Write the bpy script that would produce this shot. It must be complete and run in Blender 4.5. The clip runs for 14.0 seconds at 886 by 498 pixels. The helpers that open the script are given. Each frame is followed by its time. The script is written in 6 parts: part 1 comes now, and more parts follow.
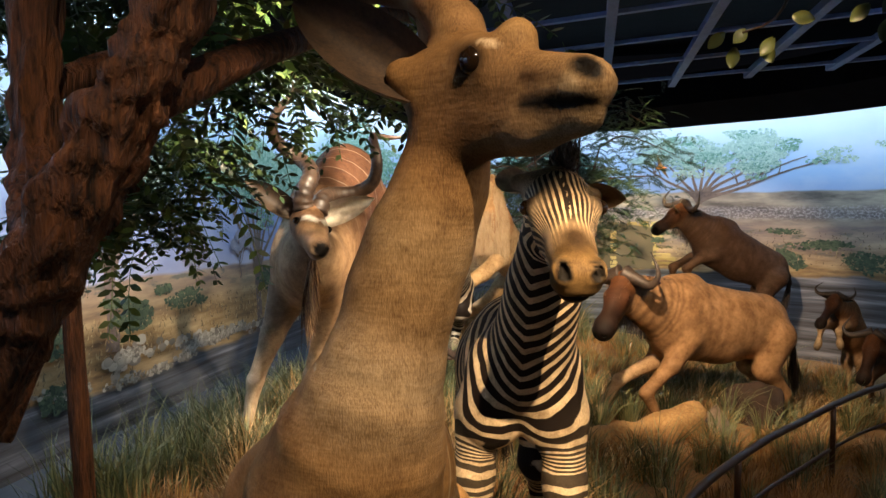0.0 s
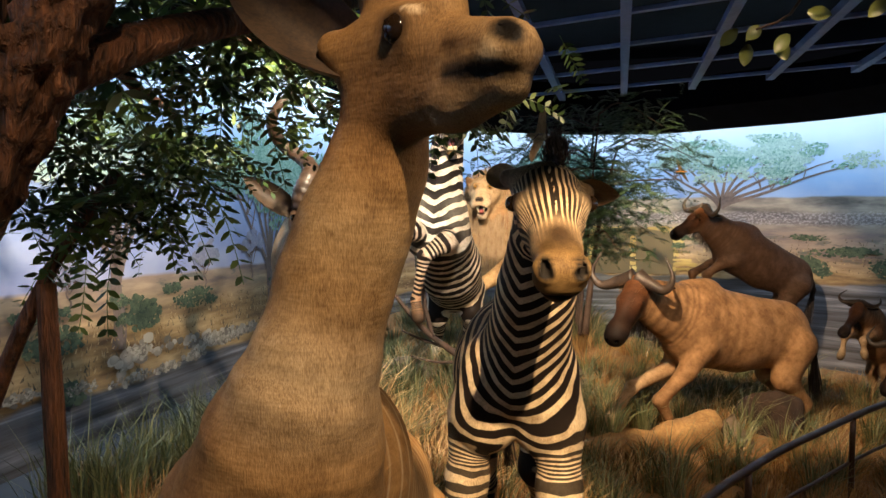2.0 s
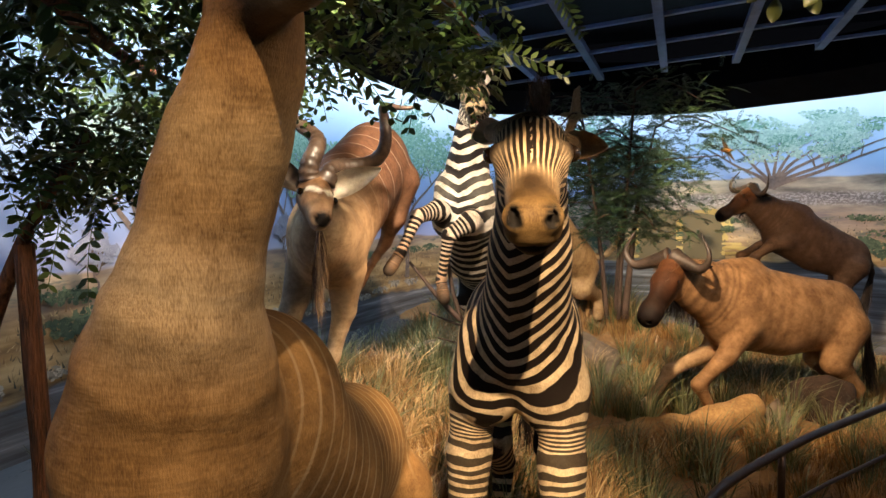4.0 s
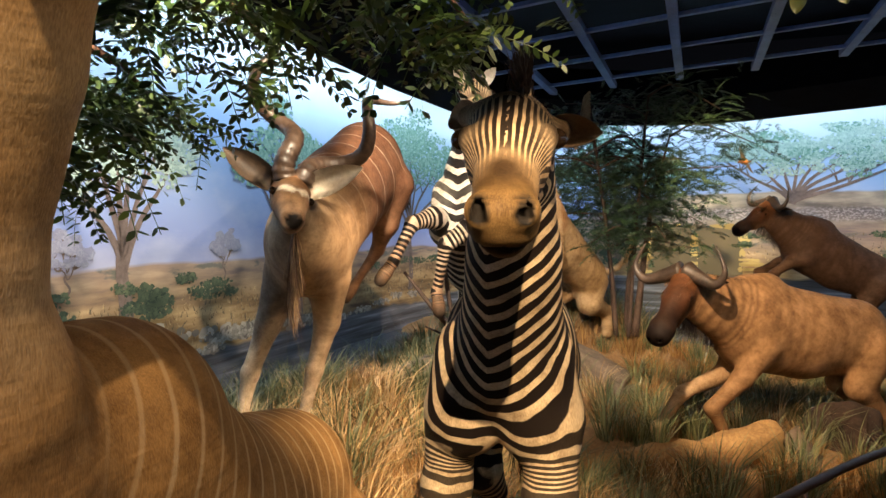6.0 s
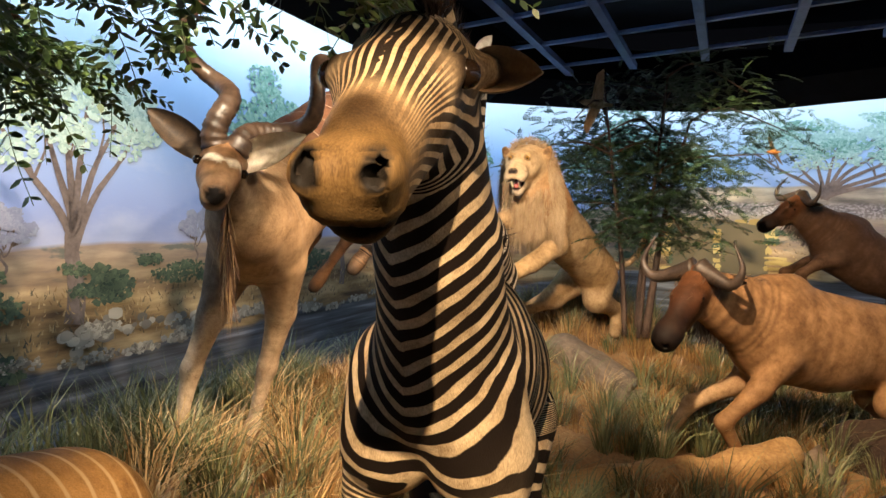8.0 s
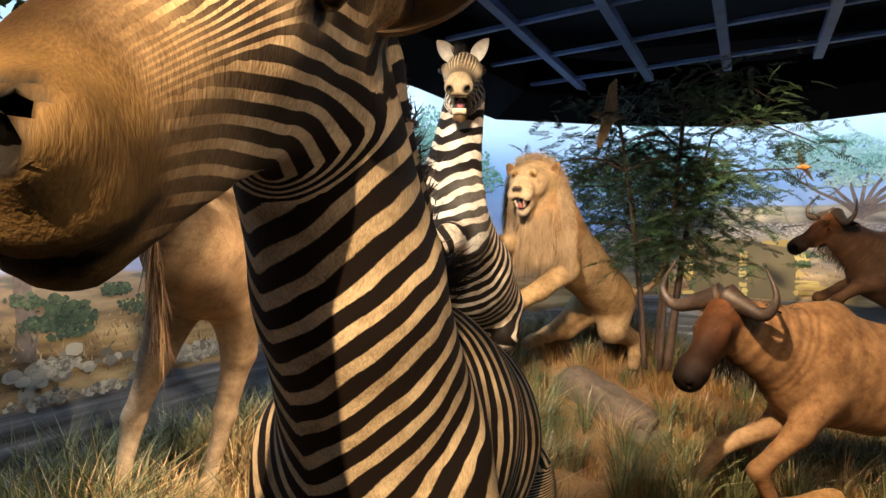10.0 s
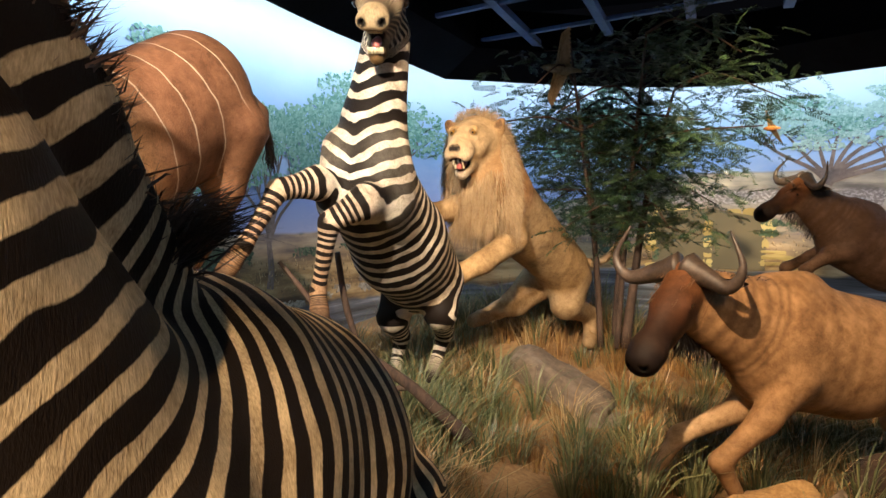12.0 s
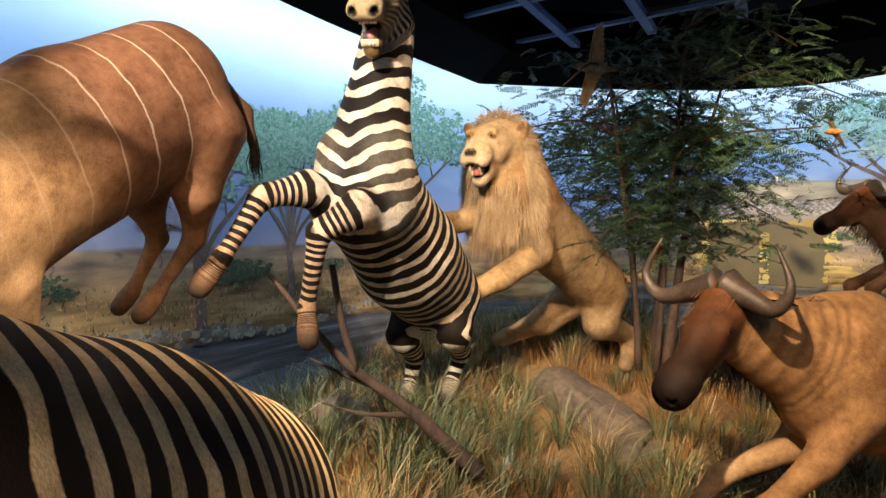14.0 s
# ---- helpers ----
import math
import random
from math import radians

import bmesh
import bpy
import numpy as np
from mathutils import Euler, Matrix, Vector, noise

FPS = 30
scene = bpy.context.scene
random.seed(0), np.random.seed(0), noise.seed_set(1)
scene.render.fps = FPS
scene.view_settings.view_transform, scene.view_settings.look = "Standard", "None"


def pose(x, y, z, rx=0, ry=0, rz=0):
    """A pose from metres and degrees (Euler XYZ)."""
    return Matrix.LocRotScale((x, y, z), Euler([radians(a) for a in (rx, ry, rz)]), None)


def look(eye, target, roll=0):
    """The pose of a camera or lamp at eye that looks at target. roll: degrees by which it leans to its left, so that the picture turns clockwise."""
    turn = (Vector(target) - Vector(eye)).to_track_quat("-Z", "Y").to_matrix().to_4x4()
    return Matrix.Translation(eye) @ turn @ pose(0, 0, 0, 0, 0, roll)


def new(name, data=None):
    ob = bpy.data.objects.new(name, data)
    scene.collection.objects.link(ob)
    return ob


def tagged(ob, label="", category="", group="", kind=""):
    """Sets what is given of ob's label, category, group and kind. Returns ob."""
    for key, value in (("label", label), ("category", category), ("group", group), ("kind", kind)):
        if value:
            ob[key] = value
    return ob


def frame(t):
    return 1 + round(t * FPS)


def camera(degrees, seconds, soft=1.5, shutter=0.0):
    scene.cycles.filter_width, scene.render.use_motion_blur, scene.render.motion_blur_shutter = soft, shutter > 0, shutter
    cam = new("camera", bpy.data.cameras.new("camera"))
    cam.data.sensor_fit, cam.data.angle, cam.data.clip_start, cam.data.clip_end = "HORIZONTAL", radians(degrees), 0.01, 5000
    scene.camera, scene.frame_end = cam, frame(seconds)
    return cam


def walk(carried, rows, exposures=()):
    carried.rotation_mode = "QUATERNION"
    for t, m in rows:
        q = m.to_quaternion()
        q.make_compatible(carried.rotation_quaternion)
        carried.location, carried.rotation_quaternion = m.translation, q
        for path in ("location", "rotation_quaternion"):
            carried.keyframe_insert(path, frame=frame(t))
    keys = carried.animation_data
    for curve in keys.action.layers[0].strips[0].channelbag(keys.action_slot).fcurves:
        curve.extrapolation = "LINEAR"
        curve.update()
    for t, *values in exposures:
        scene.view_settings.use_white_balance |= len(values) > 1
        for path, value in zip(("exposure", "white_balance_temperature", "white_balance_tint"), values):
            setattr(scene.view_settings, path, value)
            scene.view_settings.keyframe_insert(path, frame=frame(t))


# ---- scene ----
cam = camera(65.0, 14.0)
PATH = [
    (0, (0.662, -0.056, 1.89), (0.276, 1.903, 1.782), -0.3),
    (0.5, (0.677, -0.044, 1.891), (0.27, 1.912, 1.791), -0.6),
    (1, (0.694, -0.024, 1.883), (0.274, 1.929, 1.786), -0.4),
    (1.5, (0.727, -0.003, 1.87), (0.298, 1.949, 1.783), -0.1),
    (2, (0.762, 0.03, 1.863), (0.307, 1.975, 1.769), 0.2),
    (2.5, (0.805, 0.068, 1.863), (0.311, 2.002, 1.747), 0.7),
    (3, (0.846, 0.115, 1.842), (0.315, 2.039, 1.709), 0.9),
    (3.2, (0.867, 0.111, 1.815), (0.311, 2.029, 1.696), 0.0),
    (5.3, (1.004, 0.346, 1.737), (0.345, 2.231, 1.627), -0.1),
    (5.5, (0.996, 0.379, 1.743), (0.331, 2.263, 1.651), 0.0),
    (6, (0.973, 0.473, 1.713), (0.327, 2.365, 1.642), 0.1),
    (6.5, (0.988, 0.599, 1.683), (0.407, 2.51, 1.573), 0.4),
    (7, (1.028, 0.738, 1.688), (0.424, 2.64, 1.556), 0.8),
    (7.5, (1.073, 0.851, 1.688), (0.39, 2.728, 1.58), 1.3),
    (7.7, (1.071, 0.906, 1.689), (0.369, 2.776, 1.58), 1.6),
    (9.8, (1.048, 1.438, 1.697), (0.281, 3.285, 1.664), 1.4),
    (10, (1.042, 1.475, 1.688), (0.272, 3.32, 1.65), 1.3),
    (10.5, (1.096, 1.594, 1.68), (0.306, 3.431, 1.634), 1.3),
    (11, (1.099, 1.688, 1.665), (0.32, 3.529, 1.588), 1.3),
    (11.5, (1.09, 1.878, 1.655), (0.341, 3.729, 1.555), 1.2),
    (12, (1.069, 2.07, 1.637), (0.378, 3.944, 1.529), 0.9),
    (12.5, (1.065, 2.213, 1.645), (0.32, 4.067, 1.542), 1.2),
    (13, (1.101, 2.317, 1.647), (0.305, 4.15, 1.561), 1.2),
    (13.5, (1.148, 2.406, 1.642), (0.315, 4.223, 1.56), 1.2),
    (14, (1.161, 2.465, 1.63), (0.322, 4.279, 1.553), 1.1),
]
walk(cam, [(t, look(eye, target, roll)) for t, eye, target, roll in PATH])

# ---- world: a closed, dark exhibition hall ----
world = bpy.data.worlds.new("hall_dark")
world.use_nodes = True
world.node_tree.nodes["Background"].inputs[0].default_value = (0.002, 0.0022, 0.003, 1)
scene.world = world
scene.view_settings.exposure = 0.0


def lamp(name, kind, eye, target, power, color, size=0.3, size_y=0.1, cone=60, blend=0.5):
    data = bpy.data.lights.new(name, kind)
    data.energy, data.color = power, color
    if kind == "AREA":
        data.shape, data.size, data.size_y = "RECTANGLE", size, size_y
    else:
        data.shadow_soft_size = size
        data.spot_size, data.spot_blend = radians(cone), blend
    ob = new(name, data)
    ob.matrix_world = look(eye, target)
    return ob


WARM, COOL = (1.0, 0.72, 0.45), (0.62, 0.82, 1.0)
# ceiling spots over the visitors' side, aimed at the mounts
lamp("spot_kudu_doe", "SPOT", (1.06, -0.20, 3.00), (0.45, 0.84, 1.76), 160, WARM, 0.02, cone=30, blend=0.7)
lamp("spot_zebra", "SPOT", (1.35, -0.2, 3.15), (0.48, 2.6, 0.86), 1250, WARM, 0.02, cone=22, blend=0.5)
lamp("spot_kudu_bull", "SPOT", (1.9, 2.4, 3.15), (-0.85, 3.6, 1.5), 235, (1.0, 0.72, 0.45), 0.03, cone=42)
lamp("spot_rearing", "SPOT", (0.2, 2.3, 3.2), (-0.4, 5.4, 1.6), 1100, (1.0, 0.86, 0.70), 0.03, cone=40)
lamp("spot_lion", "SPOT", (1.0, 3.6, 3.2), (-0.1, 6.6, 1.5), 480, WARM, 0.03, cone=40)
lamp("spot_gnu", "SPOT", (0.7, 3.4, 3.2), (1.6, 6.0, 1.0), 1000, WARM, 0.03, cone=38)
lamp("spot_grass", "SPOT", (1.9, 3.2, 3.2), (0.6, 6.1, 0.2), 70, WARM, 0.03, cone=50)
lamp("spot_gnu_dark", "SPOT", (1.2, 5.2, 3.2), (1.8, 8.3, 1.5), 850, WARM, 0.03, cone=46)
lamp("spot_rail", "SPOT", (2.6, 1.6, 3.2), (2.2, 4.6, 0.2), 130, WARM, 0.03, cone=60)
lamp("spot_tree", "SPOT", (0.75, 1.7, 3.2), (-0.3, 2.4, 2.4), 120, (1.0, 0.86, 0.6), 0.03, cone=54)
# further unseen spots, added to brighten backdrop, river, flank, trunk, neck and bank
lamp("spot_backdrop", "SPOT", (1.7, 7.4, 3.2), (1.35, 10.5, 1.30), 620, (1.0, 0.82, 0.5), 0.03, cone=32)
lamp("spot_river", "SPOT", (0.3, 1.9, 3.2), (-2.35, 3.5, 1.0), 620, (1.0, 0.84, 0.62), 0.03, cone=52)
lamp("spot_flank", "SPOT", (2.6, 1.0, 3.15), (0.42, 1.32, 1.45), 85, WARM, 0.03, cone=34)
lamp("spot_trunk", "SPOT", (0.55, -0.35, 3.15), (-0.10, 0.80, 1.95), 48, WARM, 0.03, cone=30, blend=0.8)
lamp("spot_neck", "SPOT", (2.7, 1.9, 3.15), (0.6, 2.0, 1.85), 85, WARM, 0.03, cone=28)
lamp("spot_bank", "SPOT", (0.9, 3.1, 3.2), (-0.55, 4.0, 0.5), 700, WARM, 0.03, cone=40)

# ---- materials ----


def nodes_of(name, rough=0.7, metal=0.0):
    m = bpy.data.materials.new(name)
    m.use_nodes = True
    t = m.node_tree
    b = t.nodes["Principled BSDF"]
    b.inputs["Roughness"].default_value, b.inputs["Metallic"].default_value = rough, metal
    return m, t, b


def add(t, kind, **sets):
    n = t.nodes.new(kind)
    for key, value in sets.items():
        if key in n.inputs:
            n.inputs[key].default_value = value
    return n


def noise_node(t, scale, detail=4.0, rough=0.6, coord=None):
    n = add(t, "ShaderNodeTexNoise", Scale=scale, Detail=detail, Roughness=rough)
    if coord is not None:
        t.links.new(coord, n.inputs["Vector"])
    return n


def ramp(t, src, stops):
    r = t.nodes.new("ShaderNodeValToRGB")
    e = r.color_ramp.elements
    while len(e) < len(stops):
        e.new(0.5)
    for el, (p, c) in zip(e, stops):
        el.position, el.color = p, (*c, 1)
    t.links.new(src, r.inputs[0])
    return r.outputs[0]


def mixc(t, fac, a, b, mode="MIX"):
    m = t.nodes.new("ShaderNodeMix")
    m.data_type, m.blend_type = "RGBA", mode
    for sock, v in ((m.inputs[0], fac), (m.inputs[6], a), (m.inputs[7], b)):
        if hasattr(v, "is_linked"):
            t.links.new(v, sock)
        else:
            sock.default_value = v if not isinstance(v, tuple) or len(v) == 4 else (*v, 1)
    return m.outputs[2]


def math_node(t, op, a, b=0.0, c=0.0):
    m = t.nodes.new("ShaderNodeMath")
    m.operation = op
    for sock, v in zip(m.inputs, (a, b, c)):
        if hasattr(v, "is_linked"):
            t.links.new(v, sock)
        else:
            sock.default_value = v
    return m.outputs[0]


def coords(t, which="Object", scale=(1, 1, 1)):
    tc = t.nodes.new("ShaderNodeTexCoord")
    mp = t.nodes.new("ShaderNodeMapping")
    mp.inputs["Scale"].default_value = scale
    t.links.new(tc.outputs[which], mp.inputs[0])
    return mp.outputs[0]


def bump(t, b, height, strength=0.4, dist=0.004):
    n = t.nodes.new("ShaderNodeBump")
    n.inputs["Strength"].default_value, n.inputs["Distance"].default_value = strength, dist
    t.links.new(height, n.inputs["Height"])
    t.links.new(n.outputs[0], b.inputs["Normal"])


def simple(name, c1, c2, scale=8.0, rough=0.7, metal=0.0, relief=0.3, dist=0.004, stretch=(1, 1, 1), fine=6.0):
    """Two-tone surface with grain at two scales."""
    m, t, b = nodes_of(name, rough, metal)
    co = coords(t, "Object", stretch)
    big, small = noise_node(t, scale, 5, coord=co), noise_node(t, scale * fine, 4, coord=co)
    f = math_node(t, "MULTIPLY_ADD", small.outputs[0], 0.45, math_node(t, "MULTIPLY", big.outputs[0], 0.6))
    col = ramp(t, f, [(0.36, c1), (0.68, c2)])
    t.links.new(col, b.inputs["Base Color"])
    bump(t, b, f, relief, dist)
    return m


def coat_material(name, dark=(0.012, 0.008, 0.006), duty=0.5, wobble=0.35, rough=0.62, width=0.08, hair=520.0, folds=0.0):
    """Short hair: the hide's own colours, with the stripes that its phase carries."""
    m, t, b = nodes_of(name, rough)
    coat = t.nodes.new("ShaderNodeAttribute")
    coat.attribute_name = "coat"
    ph = t.nodes.new("ShaderNodeAttribute")
    ph.attribute_name = "phase"
    st = t.nodes.new("ShaderNodeAttribute")
    st.attribute_name = "stripe"
    co = coords(t)
    n1 = noise_node(t, 5.0, 2, coord=co)
    p = math_node(t, "MULTIPLY_ADD", n1.outputs[0], wobble * 2, ph.outputs["Fac"])
    n2 = noise_node(t, 160.0, 2, coord=co)
    p = math_node(t, "MULTIPLY_ADD", n2.outputs[0], 0.05, p)
    fr = math_node(t, "FRACT", p)
    tri = math_node(t, "ABSOLUTE", math_node(t, "SUBTRACT", fr, 0.5))
    tri = math_node(t, "MULTIPLY", tri, 2.0)
    edge = math_node(t, "SUBTRACT", tri, 1.0 - duty)
    mask = math_node(t, "MULTIPLY_ADD", edge, 1.0 / width, 0.5)
    mask.node.use_clamp = True
    mask = math_node(t, "MULTIPLY", mask, st.outputs["Fac"])
    hairs = noise_node(t, hair, 2, coord=coords(t, "Object", (1, 1, 0.22)))
    blot = noise_node(t, 9.0, 5, coord=co)
    mot = noise_node(t, 34.0, 4, coord=co)
    f = math_node(t, "MULTIPLY_ADD", hairs.outputs[0], 0.34, math_node(t, "MULTIPLY_ADD", blot.outputs[0], 0.44, math_node(t, "MULTIPLY", mot.outputs[0], 0.24)))
    shade = ramp(t, f, [(0.38, (0.40, 0.35, 0.30)), (0.64, (1.24, 1.22, 1.18))])
    col = mixc(t, 1.0, coat.outputs["Color"], shade, "MULTIPLY")
    col = mixc(t, mask, col, dark)
    t.links.new(col, b.inputs["Base Color"])
    b.inputs["Specular IOR Level"].default_value = 0.12
    if folds:
        fold = noise_node(t, 1.0, 3, coord=coords(t, "Object", (9, 9, 34)))
        f = math_node(t, "MULTIPLY_ADD", fold.outputs[0], folds, f)
    bump(t, b, f, 0.5, 0.005)
    return m


def glossy(name, c, rough=0.08):
    m, t, b = nodes_of(name, rough)
    b.inputs["Base Color"].default_value = (*c, 1)
    return m


M_ZEBRA = coat_material("zebra_hide", duty=0.58, hair=380, wobble=0.5)
M_DOE = coat_material("young_kudu_hide", dark=(0.50, 0.36, 0.20), duty=0.16, wobble=0.16, width=0.14, folds=1.6)
M_KUDU = coat_material("kudu_hide", dark=(0.42, 0.33, 0.25), duty=0.045, wobble=0.2, width=0.05)
M_LION = coat_material("lion_hide", duty=0.3)
M_GNU = coat_material("gnu_hide", dark=(0.055, 0.028, 0.014), duty=0.42, wobble=0.5, width=0.6)
M_EYE = glossy("glass_eye", (0.012, 0.007, 0.004))
M_AMBER = glossy("amber_eye", (0.22, 0.11, 0.02))
M_HORN = simple("horn", (0.012, 0.008, 0.006), (0.075, 0.05, 0.036), 14, 0.52, relief=0.4, fine=5)
M_HORNK = simple("kudu_horn", (0.022, 0.013, 0.009), (0.095, 0.058, 0.038), 14, 0.42, relief=0.4, fine=5)
M_HAIRK = simple("dark_hair", (0.012, 0.008, 0.006), (0.05, 0.03, 0.02), 60, 0.6, stretch=(1, 1, 0.2))
M_HAIRT = simple("tawny_hair", (0.22, 0.125, 0.055), (0.52, 0.36, 0.19), 30, 0.6, stretch=(1, 1, 0.3))
M_HAIRB = simple("brown_hair", (0.05, 0.024, 0.012), (0.17, 0.085, 0.042), 40, 0.6, stretch=(1, 1, 0.3))
M_TOOTH = simple("tooth", (0.55, 0.42, 0.2), (0.8, 0.7, 0.48), 60, 0.35)
M_TONGUE = simple("tongue", (0.35, 0.07, 0.06), (0.55, 0.16, 0.13), 40, 0.35)
M_BARK = simple("bark", (0.010, 0.005, 0.003), (0.27, 0.105, 0.042), 15, 0.75, relief=1.0, dist=0.03, stretch=(2.0, 2.0, 0.22), fine=4)
M_TWIG = simple("twig_bark", (0.03, 0.018, 0.012), (0.12, 0.07, 0.045), 14, 0.8, relief=0.6, stretch=(1, 1, 0.4))
M_SOIL = simple("ochre_soil", (0.16, 0.085, 0.035), (0.42, 0.25, 0.11), 3.0, 0.92, relief=0.9, dist=0.02, fine=11)
M_ROCK = simple("rock", (0.10, 0.075, 0.055), (0.29, 0.215, 0.15), 4, 0.85, relief=0.7, dist=0.015, fine=7)
M_LOG = simple("split_log", (0.22, 0.12, 0.045), (0.50, 0.30, 0.12), 6, 0.85, relief=0.7, dist=0.01, fine=8)
M_BLACK = simple("black_paint", (0.0025, 0.0028, 0.004), (0.006, 0.0065, 0.009), 6, 0.8, relief=0.1)
M_BLACK.node_tree.nodes["Principled BSDF"].inputs["Specular IOR Level"].default_value = 0.08
# steel tinted blue to carry the cool light on the grid
M_BEAM = simple("blue_tinted_steel", (0.08, 0.13, 0.32), (0.15, 0.23, 0.50), 6, 0.5, relief=0.1)
M_RAIL = simple("bronze_rail", (0.045, 0.025, 0.018), (0.10, 0.055, 0.035), 10, 0.35, 0.6, relief=0.1)
M_CARPET = simple("dark_carpet", (0.02, 0.018, 0.018), (0.05, 0.045, 0.04), 30, 0.95)
M_HALL = simple("hall_wall", (0.05, 0.045, 0.04), (0.09, 0.08, 0.07), 4, 0.9)


def leaf_material(name, c1, c2):
    m, t, b = nodes_of(name, 0.42)
    g = t.nodes.new("ShaderNodeNewGeometry")
    col = ramp(t, g.outputs["Random Per Island"], [(0.0, c1), (1.0, c2)])
    t.links.new(col, b.inputs["Base Color"])
    b.inputs["Transmission Weight"].default_value = 0.0
    return m


M_LEAF = leaf_material("leaf", (0.020, 0.050, 0.014), (0.10, 0.155, 0.035))
M_LEAFD = leaf_material("dark_leaf", (0.012, 0.035, 0.018), (0.055, 0.095, 0.035))
M_DRY = leaf_material("dry_grass", (0.19, 0.085, 0.025), (0.50, 0.30, 0.11))
M_GREEN = leaf_material("green_grass", (0.05, 0.075, 0.03), (0.24, 0.24, 0.11))

# ---- mesh helpers ----


def part(name, bm, material, parent=None, label="", smooth=True):
    me = bpy.data.meshes.new(name)
    bm.to_mesh(me)
    bm.free()
    me.materials.append(material)
    if smooth:
        me.polygons.foreach_set("use_smooth", [True] * len(me.polygons))
    ob = new(name, me)
    if parent:
        ob.parent = parent
    return tagged(ob, label)


def raw(name, verts, faces, material, parent=None, label="", smooth=False):
    me = bpy.data.meshes.new(name)
    me.from_pydata([tuple(v) for v in verts], [], [tuple(f) for f in faces])
    me.materials.append(material)
    if smooth:
        me.polygons.foreach_set("use_smooth", [True] * len(me.polygons))
    me.update()
    ob = new(name, me)
    if parent:
        ob.parent = parent
    return tagged(ob, label)


def tube(path, radii, seg=8, ridges=0.0, seed=0, rough=0.0):
    """Verts and faces of a tapered tube along path."""
    P = [Vector(p) for p in path]
    V, F = [], []
    up = Vector((0.31, 0.52, 0.8)).normalized()
    for i, p in enumerate(P):
        d = (P[min(i + 1, len(P) - 1)] - P[max(i - 1, 0)]).normalized()
        u = (up - d * up.dot(d)).normalized()
        up = u
        w = d.cross(u)
        for k in range(seg):
            a = 2 * math.pi * k / seg
            q = radii[i] * (1 + ridges * (i % 2))
            if rough:
                q *= 1 + rough * noise.noise(Vector((math.cos(a) * 2 + seed, math.sin(a) * 2, i * 0.35))) + 0.6 * rough * noise.noise(Vector((math.cos(a) * 5 + seed, math.sin(a) * 5, i * 0.10)))
            V.append(p + (u * math.cos(a) + w * math.sin(a)) * q)
    n = len(P)
    for i in range(n - 1):
        for k in range(seg):
            a, b = i * seg + k, i * seg + (k + 1) % seg
            F.append((a, b, b + seg, a + seg))
    F.append(tuple(range(seg))[::-1])
    F.append(tuple((n - 1) * seg + k for k in range(seg)))
    return V, F


def curve_points(ctrl, n):
    """n points on a smooth curve through ctrl."""
    C = [Vector(c) for c in ctrl]
    C = [C[0] * 2 - C[1]] + C + [C[-1] * 2 - C[-2]]
    out = []
    for i in range(n):
        s = i / (n - 1) * (len(C) - 3)
        k = min(int(s), len(C) - 4)
        f = s - k
        a, b, c, d = C[k:k + 4]
        out.append(0.5 * (2 * b + (c - a) * f + (2 * a - 5 * b + 4 * c - d) * f * f + (3 * b - a - 3 * c + d) * f ** 3))
    return out


